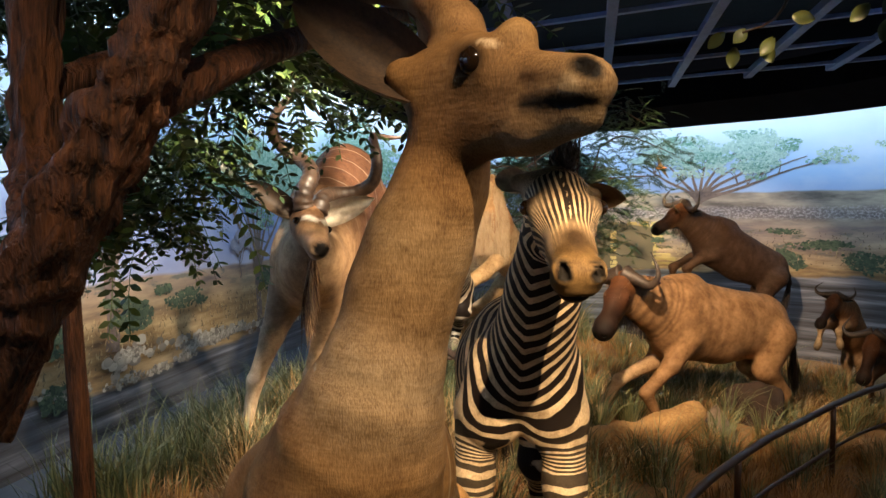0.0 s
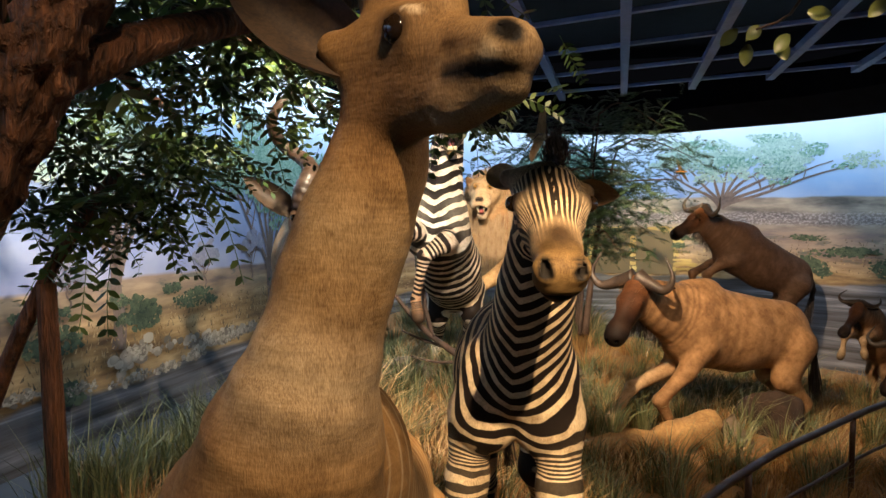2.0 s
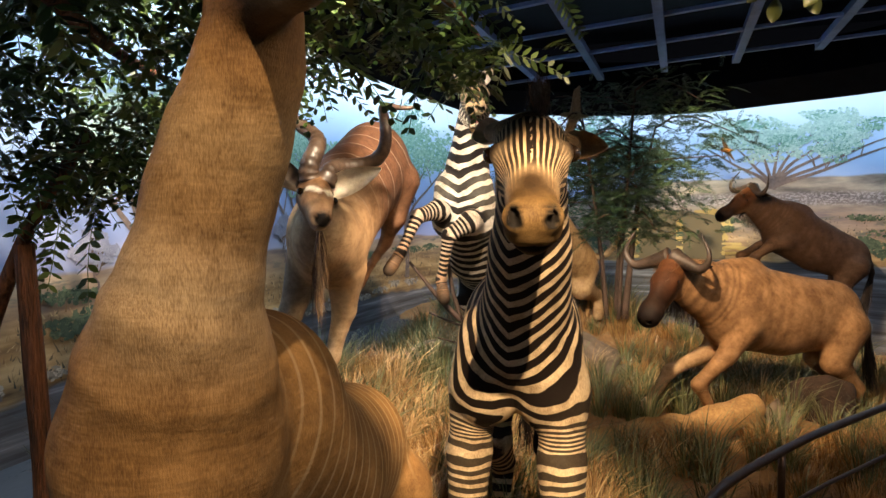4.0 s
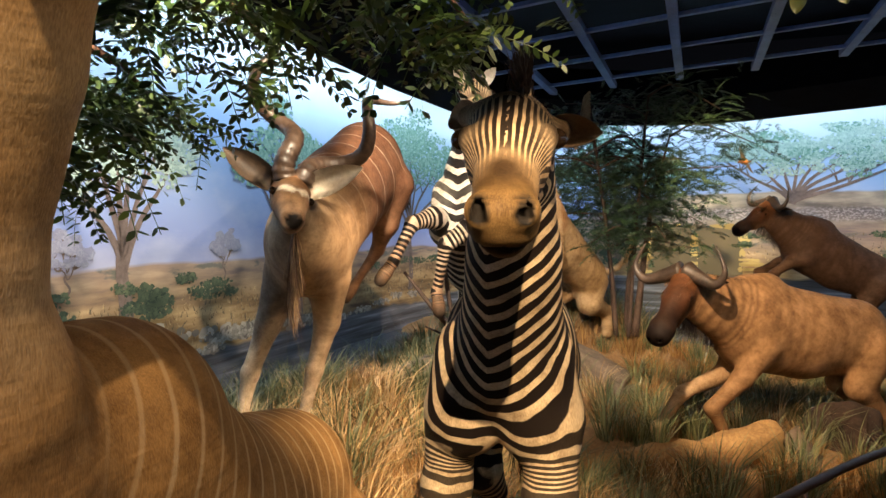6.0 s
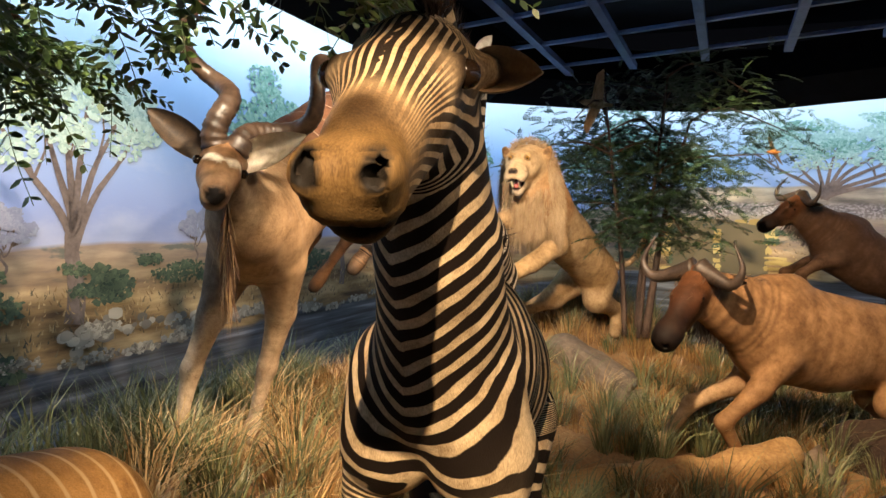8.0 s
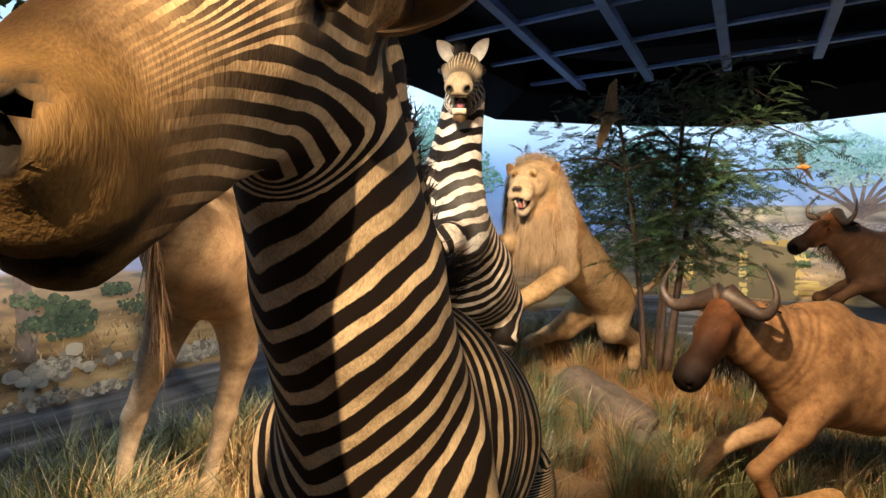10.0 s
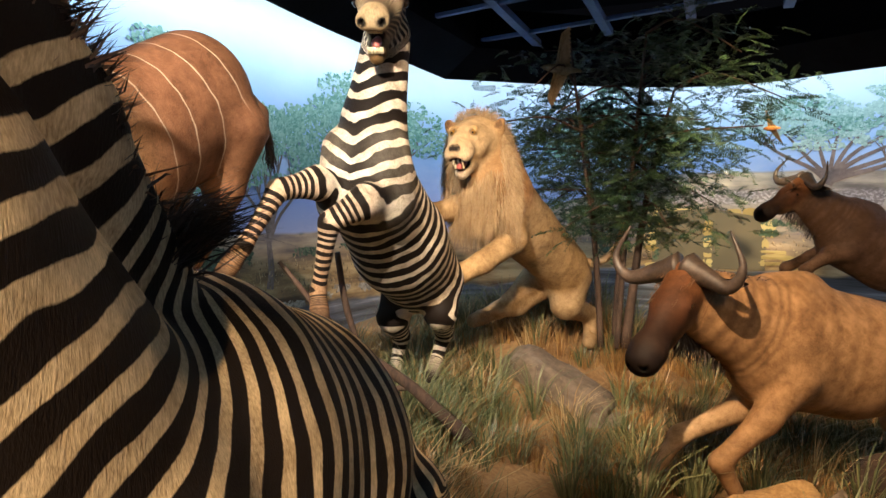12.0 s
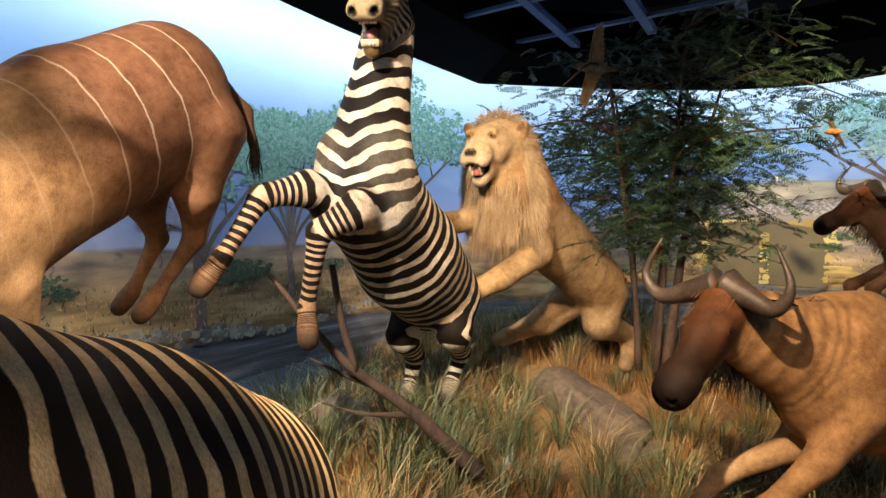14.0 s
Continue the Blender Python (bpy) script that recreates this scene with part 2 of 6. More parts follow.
# ---- mounts: rounded limbs melted into one hide ----
class Hide:
    def __init__(self, name, side, k=0.022):
        self.name, self.side, self.k = name, np.array(side, float) / np.linalg.norm(side), k
        self.bones, self.cuts, self.spots, self.extra, self.fields = [], [], [], [], []

    def bone(self, a, b, ra, rb, c=(0.5, 0.4, 0.3), c2=None, w=1.0, ph=(0, 0), st=0.0, lat=0.0, side=None):
        s = self.side if side is None else np.array(side, float) / np.linalg.norm(side)
        self.bones.append((np.array(a, float), np.array(b, float), ra, rb, np.array(c, float), np.array(c2 or c, float), w, ph, st, lat, s))

    def cut(self, a, b, ra, rb, c=(0.01, 0.008, 0.006)):
        self.cuts.append((np.array(a, float), np.array(b, float), ra, rb, np.array(c, float)))

    def spot(self, p, r, c, st=None, soft=0.35):
        self.spots.append((np.array(p, float), r, np.array(c, float), st, soft))

    def shrink(self, o, k):
        """Scale all that is built so far about the point o."""
        o = vec(o)
        self.bones = [(o + (b[0] - o) * k, o + (b[1] - o) * k, b[2] * k, b[3] * k, *b[4:]) for b in self.bones]
        self.cuts = [(o + (c[0] - o) * k, o + (c[1] - o) * k, c[2] * k, c[3] * k, c[4]) for c in self.cuts]
        self.spots = [(o + (p[0] - o) * k, p[1] * k, *p[2:]) for p in self.spots]
        self.extra = [(o + (v - o) * k, f, m) for v, f, m in self.extra]

    def add(self, V, F, slot):
        self.extra.append((np.array([tuple(v) for v in V], float), F, slot))

    def eye(self, p, r, slot=1):
        V, F = [], []
        for i in range(7):
            for j in range(10):
                a, b = math.pi * i / 6, 2 * math.pi * j / 10
                V.append((p[0] + r * math.sin(a) * math.cos(b), p[1] + r * math.sin(a) * math.sin(b), p[2] + r * math.cos(a)))
        for i in range(6):
            for j in range(10):
                F.append((i * 10 + j, (i + 1) * 10 + j, (i + 1) * 10 + (j + 1) % 10, i * 10 + (j + 1) % 10))
        self.add(V, F, slot)

    def strands(self, roots, tips, width, slot, seed=0, sag=0.0, jitter=0.02, per=1):
        """Hair as thin tapered blades from roots to tips."""
        rng = random.Random(seed)
        V, F = [], []
        for a, b in zip(roots, tips):
            for _ in range(per):
                j = lambda s: Vector((rng.gauss(0, s), rng.gauss(0, s), rng.gauss(0, s)))
                p, q = Vector(a) + j(jitter * 0.5), Vector(b) + j(jitter)
                m = (p + q) / 2 + Vector((0, 0, -sag)) + j(jitter * 0.5)
                o = (q - p).cross(Vector((rng.gauss(0, 1), rng.gauss(0, 1), rng.gauss(0, 1))))
                o = o.normalized() * width * rng.uniform(0.6, 1.3)
                n = len(V)
                V += [p - o, p + o, m + o * 0.8, m - o * 0.8, q]
                F += [(n, n + 1, n + 2, n + 3), (n + 3, n + 2, n + 4)]
        self.add(V, F, slot)

    @staticmethod
    def dist(P, a, b, ra, rb, w, s):
        ab = b - a
        h = np.clip((P - a) @ ab / max(ab @ ab, 1e-9), 0, 1)
        q = P - a - h[..., None] * ab
        d2 = (q * q).sum(-1)
        l = q @ s
        if w != 1.0:
            d2 = d2 - l * l + (l / w) ** 2
        return np.sqrt(np.maximum(d2, 1e-12)) - (ra + (rb - ra) * h), h, l

    def mesh(self, voxel, materials, label, category, group=""):
        lo = np.min([np.minimum(b[0], b[1]) - max(b[2], b[3]) * max(b[6], 1) for b in self.bones], 0) - 3 * voxel - 0.03
        hi = np.max([np.maximum(b[0], b[1]) + max(b[2], b[3]) * max(b[6], 1) for b in self.bones], 0) + 3 * voxel + 0.03
        n = np.ceil((hi - lo) / voxel).astype(int) + 1
        S = np.full(tuple(n), 1e-9)
        cutf = np.full(tuple(n), -1.0)

        def window(a, b, r):
            i0 = np.maximum(((np.minimum(a, b) - r - lo) / voxel).astype(int), 0)
            i1 = np.minimum(((np.maximum(a, b) + r - lo) / voxel).astype(int) + 2, n)
            ax = [lo[d] + voxel * np.arange(i0[d], i1[d]) for d in range(3)]
            P = np.stack(np.meshgrid(*ax, indexing="ij"), -1)
            return tuple(slice(i0[d], i1[d]) for d in range(3)), P

        for a, b, ra, rb, c, c2, w, ph, st, lat, s in self.bones:
            sl, P = window(a, b, max(ra, rb) * max(w, 1) + 5 * self.k)
            d, _, _ = self.dist(P, a, b, ra, rb, w, s)
            S[sl] += np.exp(-np.clip(d, -0.6, 0.6) / self.k)
        Fd = -self.k * np.log(S)
        for a, b, ra, rb, c in self.cuts:
            sl, P = window(a, b, max(ra, rb) + 3 * voxel)
            d, _, _ = self.dist(P, a, b, ra, rb, 1.0, self.side)
            Fd[sl] = np.maximum(Fd[sl], -d)
        # surface net
        neg = Fd < 0
        cnt = np.zeros(tuple(n - 1), np.int8)
        for i in (0, 1):
            for j in (0, 1):
                for k in (0, 1):
                    cnt += neg[i:n[0] - 1 + i, j:n[1] - 1 + j, k:n[2] - 1 + k]
        cells = np.argwhere((cnt > 0) & (cnt < 8))
        idx = np.full(tuple(n - 1), -1, np.int64)
        idx[tuple(cells.T)] = np.arange(len(cells))
        acc, num = np.zeros((len(cells), 3)), np.zeros(len(cells))
        for axis in range(3):
            o1, o2 = [d for d in range(3) if d != axis]
            for i in (0, 1):
                for j in (0, 1):
                    p0 = cells.copy()
                    p0[:, o1] += i
                    p0[:, o2] += j
                    p1 = p0.copy()
                    p1[:, axis] += 1
                    f0, f1 = Fd[tuple(p0.T)], Fd[tuple(p1.T)]
                    m = (f0 < 0) != (f1 < 0)
                    tt = np.where(m, f0 / np.where(m, f0 - f1, 1), 0)
                    q = p0.astype(float)
                    q[:, axis] += tt
                    acc[m] += q[m]
                    num[m] += 1
        V = lo + voxel * acc / num[:, None]
        faces = []
        for axis in range(3):
            o1, o2 = (axis + 1) % 3, (axis + 2) % 3
            a = [slice(0, None)] * 3
            b = [slice(0, None)] * 3
            a[axis], b[axis] = slice(0, -1), slice(1, None)
            e = np.argwhere(neg[tuple(a)] != neg[tuple(b)])
            e = e[(e[:, o1] > 0) & (e[:, o2] > 0) & (e[:, o1] < n[o1] - 1) & (e[:, o2] < n[o2] - 1)]
            flip = ~neg[tuple(e.T)]
            q = []
            for i, j in ((1, 1), (0, 1), (0, 0), (1, 0)):
                c = e.copy()
                c[:, o1] -= i
                c[:, o2] -= j
                q.append(idx[tuple(c.T)])
            q = np.stack(q, 1)
            q[flip] = q[flip][:, ::-1]
            faces.append(q[(q >= 0).all(1)])
        Fc = np.concatenate(faces)
        # the hide's colour and stripes
        W = np.full(len(V), 1e-12)
        col, pha, stp = np.zeros((len(V), 3)), np.zeros(len(V)), np.zeros(len(V))
        for a, b, ra, rb, c, c2, w, ph, st, lat, s in self.bones:
            d, h, l = self.dist(V, a, b, ra, rb, w, s)
            wt = np.exp(-np.clip(d, -0.05, 0.5) / 0.016)
            W += wt
            col += wt[:, None] * (c + (c2 - c) * h[:, None])
            pha += wt * (ph[0] + (ph[1] - ph[0]) * h + lat * np.abs(l))
            stp += wt * st
        col, pha, stp = col / W[:, None], pha / W, stp / W
        for fn in self.fields:
            pha, stp = fn(V, pha, stp)
        for p, r, c, st, soft in self.spots:
            f = np.clip((r - np.linalg.norm(V - p, axis=1)) / (r * soft) , 0, 1)
            col += (c - col) * f[:, None]
            if st is not None:
                stp += (st - stp) * f
        for a, b, ra, rb, c in self.cuts:
            d, _, _ = self.dist(V, a, b, ra, rb, 1.0, self.side)
            f = np.clip(1 - (d - 0.002) / 0.008, 0, 1)
            col += (c - col) * f[:, None]
            stp *= 1 - f
        slots = np.zeros(len(Fc), np.int32)
        allF = [tuple(f) for f in Fc.tolist()]
        allV = [V]
        off, sl = len(V), [slots]
        for v, f, s in self.extra:
            allF += [tuple(i + off for i in g) for g in f]
            allV.append(v)
            sl.append(np.full(len(f), s, np.int32))
            off += len(v)
        allV = np.concatenate(allV)
        base = np.array(((lo[0] + hi[0]) / 2, (lo[1] + hi[1]) / 2, lo[2] + 0.03 + 3 * voxel))
        me = bpy.data.meshes.new(self.name)
        me.from_pydata((allV - base).tolist(), [], allF)
        for m in materials:
            me.materials.append(m)
        me.polygons.foreach_set("material_index", np.concatenate(sl))
        me.polygons.foreach_set("use_smooth", np.ones(len(allF), bool))
        pad = len(allV) - len(V)
        rgba = np.ones((len(allV), 4), np.float32)
        rgba[:len(V), :3] = np.clip(col, 0, 1)
        me.attributes.new("coat", "FLOAT_COLOR", "POINT").data.foreach_set("color", rgba.ravel())
        me.attributes.new("phase", "FLOAT", "POINT").data.foreach_set("value", np.concatenate([pha, np.zeros(pad)]).astype(np.float32))
        me.attributes.new("stripe", "FLOAT", "POINT").data.foreach_set("value", np.concatenate([stp, np.zeros(pad)]).astype(np.float32))
        me.update()
        ob = new(self.name, me)
        ob.location = base
        return tagged(ob, label, category, group)


def vec(a):
    return np.array(a, float)


def unit(a):
    a = vec(a)
    return a / np.linalg.norm(a)


def leg(h, pts, radii, c, c2, st=0.0, ph=(0, 0), hoof=(0.03, 0.022, 0.016), w=1.0):
    """A limb through its joints, with a hoof or paw at the last."""
    L = [np.linalg.norm(vec(pts[i + 1]) - vec(pts[i])) for i in range(len(pts) - 1)]
    tot, run = sum(L), 0
    c, c2 = vec(c), vec(c2)
    for i in range(len(pts) - 1):
        f0, f1 = run / tot, (run + L[i]) / tot
        run += L[i]
        p = (ph[0] + (ph[1] - ph[0]) * f0, ph[0] + (ph[1] - ph[0]) * f1)
        h.bone(pts[i], pts[i + 1], radii[i], radii[i + 1], tuple(c + (c2 - c) * f0), tuple(c + (c2 - c) * f1), st=st, ph=p, w=w if i == 0 else 1.0)
    if hoof is not None:
        e = vec(pts[-1])
        d = unit(e - vec(pts[-2]))
        r = radii[-1]
        h.bone(e, e + d * r * 1.5, r * 1.02, r * 1.22, hoof)


def ear(h, base, tip, half, facing, c, c_in, thick=0.010):
    """A cupped, pointed ear whose hollow looks along facing."""
    base, tip, f = vec(base), vec(tip), unit(facing)
    ax = unit(tip - base)
    f = unit(f - ax * (f @ ax))
    side = np.cross(ax, f)
    V, F, n, m = [], [], 10, 9
    for layer in (0, 1):
        for i in range(n):
            s = i / (n - 1)
            wd = half * (math.sin(math.pi * min(1.0, 0.18 + s * 0.82)) ** 0.7 if s < 0.99 else 0.05)
            for j in range(m):
                a = (j / (m - 1) - 0.5) * 2
                p = base + (tip - base) * s + side * wd * a + f * (wd * 0.9 * a * a - wd * 0.5) - f * thick * layer * (1 - s * 0.7)
                V.append(p)
    for layer in (0, 1):
        for i in range(n - 1):
            for j in range(m - 1):
                q = layer * n * m + i * m + j
                g = (q, q + 1, q + m + 1, q + m)
                F.append(g if layer else g[::-1])
    rim = [j for j in range(m)] + [i * m + m - 1 for i in range(1, n)] + [(n - 1) * m + j for j in range(m - 2, -1, -1)] + [i * m for i in range(n - 2, 0, -1)]
    for a, b in zip(rim, rim[1:] + rim[:1]):
        F.append((a, b, b + n * m, a + n * m))
    k = n * m
    inner = [g for g in F if max(g) < k]
    outer = [g for g in F if max(g) >= k]
    h.add(V, inner, c_in)
    h.add(V, outer, c)

# ---- setting ----
WALL = [(-2.35, -3.0), (-2.35, 0.0), (-2.35, 3.0), (-2.35, 5.5), (-2.32, 7.6), (-2.05, 9.2), (-1.0, 10.3), (0.6, 10.75), (2.2, 10.55), (3.8, 9.7), (5.0, 8.4), (5.9, 6.6), (6.3, 4.0), (6.4, 1.0), (6.4, -3.0)]
FASCIA = [(-1.62, -3.0), (-1.62, 2.0), (-1.62, 6.0), (-1.55, 7.3), (-1.42, 8.8), (0.07, 9.66), (1.35, 9.92), (2.3, 9.45), (3.35, 8.75), (4.3, 7.4), (5.0, 5.0), (5.2, -3.0)]


def ground_z(x, y):
    left = 1 / (1 + math.exp((x + 0.15) / 0.28))
    g = 0.02 + 0.50 * left + 0.62 * math.exp(-((x - 0.25) / 0.85) ** 2 - ((y - 8.1) / 1.15) ** 2)
    pond = 1 / (1 + math.exp((x + 1.62 + 0.25 * math.sin(y * 0.9)) / 0.09))
    g -= 0.16 * pond * (1 - math.exp(-((y - 9.6) / 1.5) ** 2))
    g += 0.05 * noise.noise(Vector((x * 1.3, y * 1.3, 0))) + 0.02 * noise.noise(Vector((x * 5, y * 5, 3)))
    right = 1 / (1 + math.exp(-(x - 2.7) / 0.35))
    return g - 0.12 * right


def build_ground():
    nx, ny = 110, 150
    V, F = [], []
    for i in range(nx + 1):
        for j in range(ny + 1):
            x, y = -2.6 + 9.2 * i / nx, -3.2 + 14.2 * j / ny
            V.append((x, y, ground_z(x, y) if y > 0.2 else 0.0))
    for i in range(nx):
        for j in range(ny):
            a = i * (ny + 1) + j
            F.append((a, a + ny + 1, a + ny + 2, a + 1))
    return tagged(raw("ground", V, F, M_SOIL, smooth=True), "ochre earth mound of the diorama", "ground", kind="structure")


build_ground()


def strip(path, z0, z1, n=90):
    P = curve_points([(*p, 0) for p in path], n)
    V, F = [], []
    for p in P:
        V += [(p.x, p.y, z0), (p.x, p.y, z1)]
    for i in range(n - 1):
        F.append((2 * i, 2 * i + 1, 2 * i + 3, 2 * i + 2))
    return V, F, P


WALL_P = curve_points([(*p, 0) for p in WALL], 361)
WALL_S = [0.0]
for a, b in zip(WALL_P, WALL_P[1:]):
    WALL_S.append(WALL_S[-1] + (b - a).length)


def on_wall(s, z, lift=0.004):
    """The point of the mural at run s and height z, lift proud of it."""
    k = max(0, min(int(np.searchsorted(WALL_S, s)) - 1, len(WALL_P) - 2))
    a, b = WALL_P[k], WALL_P[k + 1]
    f = (s - WALL_S[k]) / (WALL_S[k + 1] - WALL_S[k])
    d = (b - a).normalized()
    p = a + (b - a) * f + Vector((d.y, -d.x, 0)) * lift
    return (p.x, p.y, z)


def run_of(x, y):
    return WALL_S[min(range(len(WALL_P)), key=lambda i: (WALL_P[i].x - x) ** 2 + (WALL_P[i].y - y) ** 2)]


def mural_material():
    m, t, b = nodes_of("mural_paint", 0.85)
    uv = t.nodes.new("ShaderNodeUVMap")
    sep = t.nodes.new("ShaderNodeSeparateXYZ")
    t.links.new(uv.outputs[0], sep.inputs[0])
    s, z = sep.outputs[0], sep.outputs[1]

    def nz(sx, sy, det=5):
        mp = t.nodes.new("ShaderNodeMapping")
        mp.inputs["Scale"].default_value = (sx, sy, 1)
        t.links.new(uv.outputs[0], mp.inputs[0])
        return noise_node(t, 1.0, det, coord=mp.outputs[0]).outputs[0]

    # sky: pale at the top, blue, lavender haze over the plain
    zz = math_node(t, "MULTIPLY_ADD", nz(0.7, 1.1), 0.5, z)
    sky = ramp(t, math_node(t, "MULTIPLY", zz, 0.25), [(0.33, (0.46, 0.44, 0.58)), (0.48, (0.30, 0.38, 0.70)), (0.66, (0.36, 0.54, 0.84)), (0.88, (0.80, 0.86, 0.90))])
    cloud = ramp(t, nz(0.8, 1.6, 6), [(0.50, (0, 0, 0)), (0.72, (1, 1, 1))])
    sky = mixc(t, math_node(t, "MULTIPLY", cloud, 0.45), sky, (0.72, 0.76, 0.86))
    # grass plain and river bank
    land = ramp(t, nz(1.2, 7.0, 6), [(0.34, (0.11, 0.065, 0.035)), (0.5, (0.36, 0.235, 0.11)), (0.66, (0.62, 0.45, 0.24))])
    zq = math_node(t, "MULTIPLY", z, 0.25)
    haze = ramp(t, zq, [(0.27, (0, 0, 0)), (0.37, (1, 1, 1))])
    land = mixc(t, math_node(t, "MULTIPLY", haze, 0.40), land, (0.36, 0.33, 0.40))
    scrub = ramp(t, nz(3.0, 9.0, 4), [(0.56, (0, 0, 0)), (0.63, (1, 1, 1))])
    band = ramp(t, zq, [(0.30, (0, 0, 0)), (0.34, (1, 1, 1)), (0.37, (1, 1, 1)), (0.46, (0, 0, 0))])
    land = mixc(t, math_node(t, "MULTIPLY", scrub, math_node(t, "MULTIPLY", band, 0.75)), land, (0.10, 0.13, 0.12))
    # far grey ridge on the long back wall
    back = ramp(t, math_node(t, "MULTIPLY", s, 1 / 24.0), [(0.56, (0, 0, 0)), (0.64, (1, 1, 1))])
    hor = math_node(t, "ADD", math_node(t, "MULTIPLY_ADD", nz(0.5, 0.0, 3), 0.22, 1.32), math_node(t, "MULTIPLY", back, 0.70))
    island = math_node(t, "MULTIPLY_ADD", math_node(t, "SUBTRACT", hor, z), 40.0, 0.5)
    island.node.use_clamp = True
    ridge = ramp(t, nz(1.4, 6.0, 6), [(0.36, (0.13, 0.115, 0.105)), (0.50, (0.30, 0.265, 0.23)), (0.66, (0.50, 0.43, 0.34))])
    flock = ramp(t, nz(26.0, 40.0, 3), [(0.47, (0.12, 0.11, 0.13)), (0.58, (0.40, 0.37, 0.42))])
    herd = ramp(t, zq, [(0.435, (0, 0, 0)), (0.448, (1, 1, 1)), (0.475, (1, 1, 1)), (0.49, (0, 0, 0))])
    ridge = mixc(t, math_node(t, "MULTIPLY", herd, 0.7), ridge, flock)
    high = ramp(t, zq, [(0.41, (0, 0, 0)), (0.445, (1, 1, 1))])
    land = mixc(t, math_node(t, "MULTIPLY", high, back), land, ridge)
    # river
    edge = math_node(t, "ADD", math_node(t, "MULTIPLY_ADD", nz(0.9, 0.0, 3), 0.36, 0.58), math_node(t, "MULTIPLY", back, 0.26))
    wet = math_node(t, "MULTIPLY_ADD", math_node(t, "SUBTRACT", edge, z), 30.0, 0.5)
    wet.node.use_clamp = True
    water = ramp(t, nz(0.6, 14.0, 5), [(0.35, (0.045, 0.042, 0.040)), (0.55, (0.14, 0.145, 0.17)), (0.74, (0.40, 0.41, 0.47))])
    land = mixc(t, wet, land, water)
    col = mixc(t, island, sky, land)
    t.links.new(col, b.inputs["Base Color"])
    bump(t, b, nz(40, 40, 4), 0.15, 0.003)
    return m


M_MURAL = mural_material()


def paint_material(name, c1, c2, scale=5):
    return simple(name, c1, c2, scale, 0.85, relief=0.05)


M_PTRUNK = paint_material("painted_bark", (0.10, 0.075, 0.07), (0.26, 0.20, 0.18))
M_PLEAF = leaf_material("painted_leaves", (0.10, 0.25, 0.19), (0.36, 0.52, 0.42))
M_PLEAF_PALE = leaf_material("painted_pale_leaves", (0.30, 0.44, 0.40), (0.55, 0.68, 0.60))
M_PBUSH = leaf_material("painted_bush", (0.035, 0.06, 0.045), (0.13, 0.17, 0.10))
M_PFAR = leaf_material("painted_far_leaves", (0.26, 0.27, 0.40), (0.36, 0.38, 0.50))
M_PSTONE = leaf_material("painted_stones", (0.15, 0.13, 0.11), (0.55, 0.50, 0.42))
for mm in (M_PLEAF, M_PLEAF_PALE, M_PBUSH, M_PFAR, M_PSTONE):
    mm.node_tree.nodes["Principled BSDF"].inputs["Roughness"].default_value = 0.9


def build_wall():
    V, F, UV = [], [], []
    zs = (-0.2, 0.8, 1.8, 2.8, 3.7)
    n = len(WALL_P)
    for p, s in zip(WALL_P, WALL_S):
        for z in zs:
            V.append((p.x, p.y, z))
            UV.append((s, z))
    m = len(zs)
    for i in range(n - 1):
        for j in range(m - 1):
            F.append((i * m + j, i * m + j + 1, (i + 1) * m + j + 1, (i + 1) * m + j))
    base = len(V)
    for i, p in enumerate(WALL_P):
        q = Vector(on_wall(WALL_S[i], 0, -0.15))
        V += [(q.x, q.y, zs[0]), (q.x, q.y, zs[-1])]
        UV += [(0, 9), (0, 9)]
    for i in range(n - 1):
        a = base + 2 * i
        F.append((a, a + 2, a + 3, a + 1))
        F.append((i * m + m - 1, a + 1, a + 3, (i + 1) * m + m - 1))
    ob = raw("wall_mural", V, F, M_MURAL, smooth=True)
    me = ob.data
    lay = me.uv_layers.new(name="run")
    for lp in me.loops:
        lay.data[lp.index].uv = UV[lp.vertex_index]
    return tagged(ob, "curved wall painted with savanna, river and sky", "mural", kind="structure")


mural = build_wall()


def flat_limb(V, F, pts, w0, w1, lift):
    n = len(V)
    for i, (s, z) in enumerate(pts):
        a, b = pts[max(i - 1, 0)], pts[min(i + 1, len(pts) - 1)]
        dx, dz = b[0] - a[0], b[1] - a[1]
        q = math.hypot(dx, dz) or 1
        w = (w0 + (w1 - w0) * i / (len(pts) - 1)) / 2
        V.append(on_wall(s - dz / q * w, z + dx / q * w, lift))
        V.append(on_wall(s + dz / q * w, z - dx / q * w, lift))
    for i in range(len(pts) - 1):
        F.append((n + 2 * i, n + 2 * i + 1, n + 2 * i + 3, n + 2 * i + 2))


def dabs(V, F, rng, s, z, rs, rz, count, size, lift):
    """Brush dabs of foliage in an uneven clump."""
    for _ in range(count):
        a, r = rng.uniform(0, 6.283), math.sqrt(rng.random())
        cs, cz = s + rs * r * math.cos(a), z + rz * r * math.sin(a)
        n, k = len(V), rng.randint(5, 7)
        q = size * rng.uniform(0.4, 1.2)
        tl = rng.uniform(0.45, 1.0)
        for i in range(k):
            b = 6.283 * i / k + rng.uniform(-0.3, 0.3)
            u = q * rng.uniform(0.55, 1.1)
            V.append(on_wall(cs + u * math.cos(b), cz + u * tl * math.sin(b), lift + rng.uniform(0, 0.004)))
        F.append(tuple(range(n, n + k)))


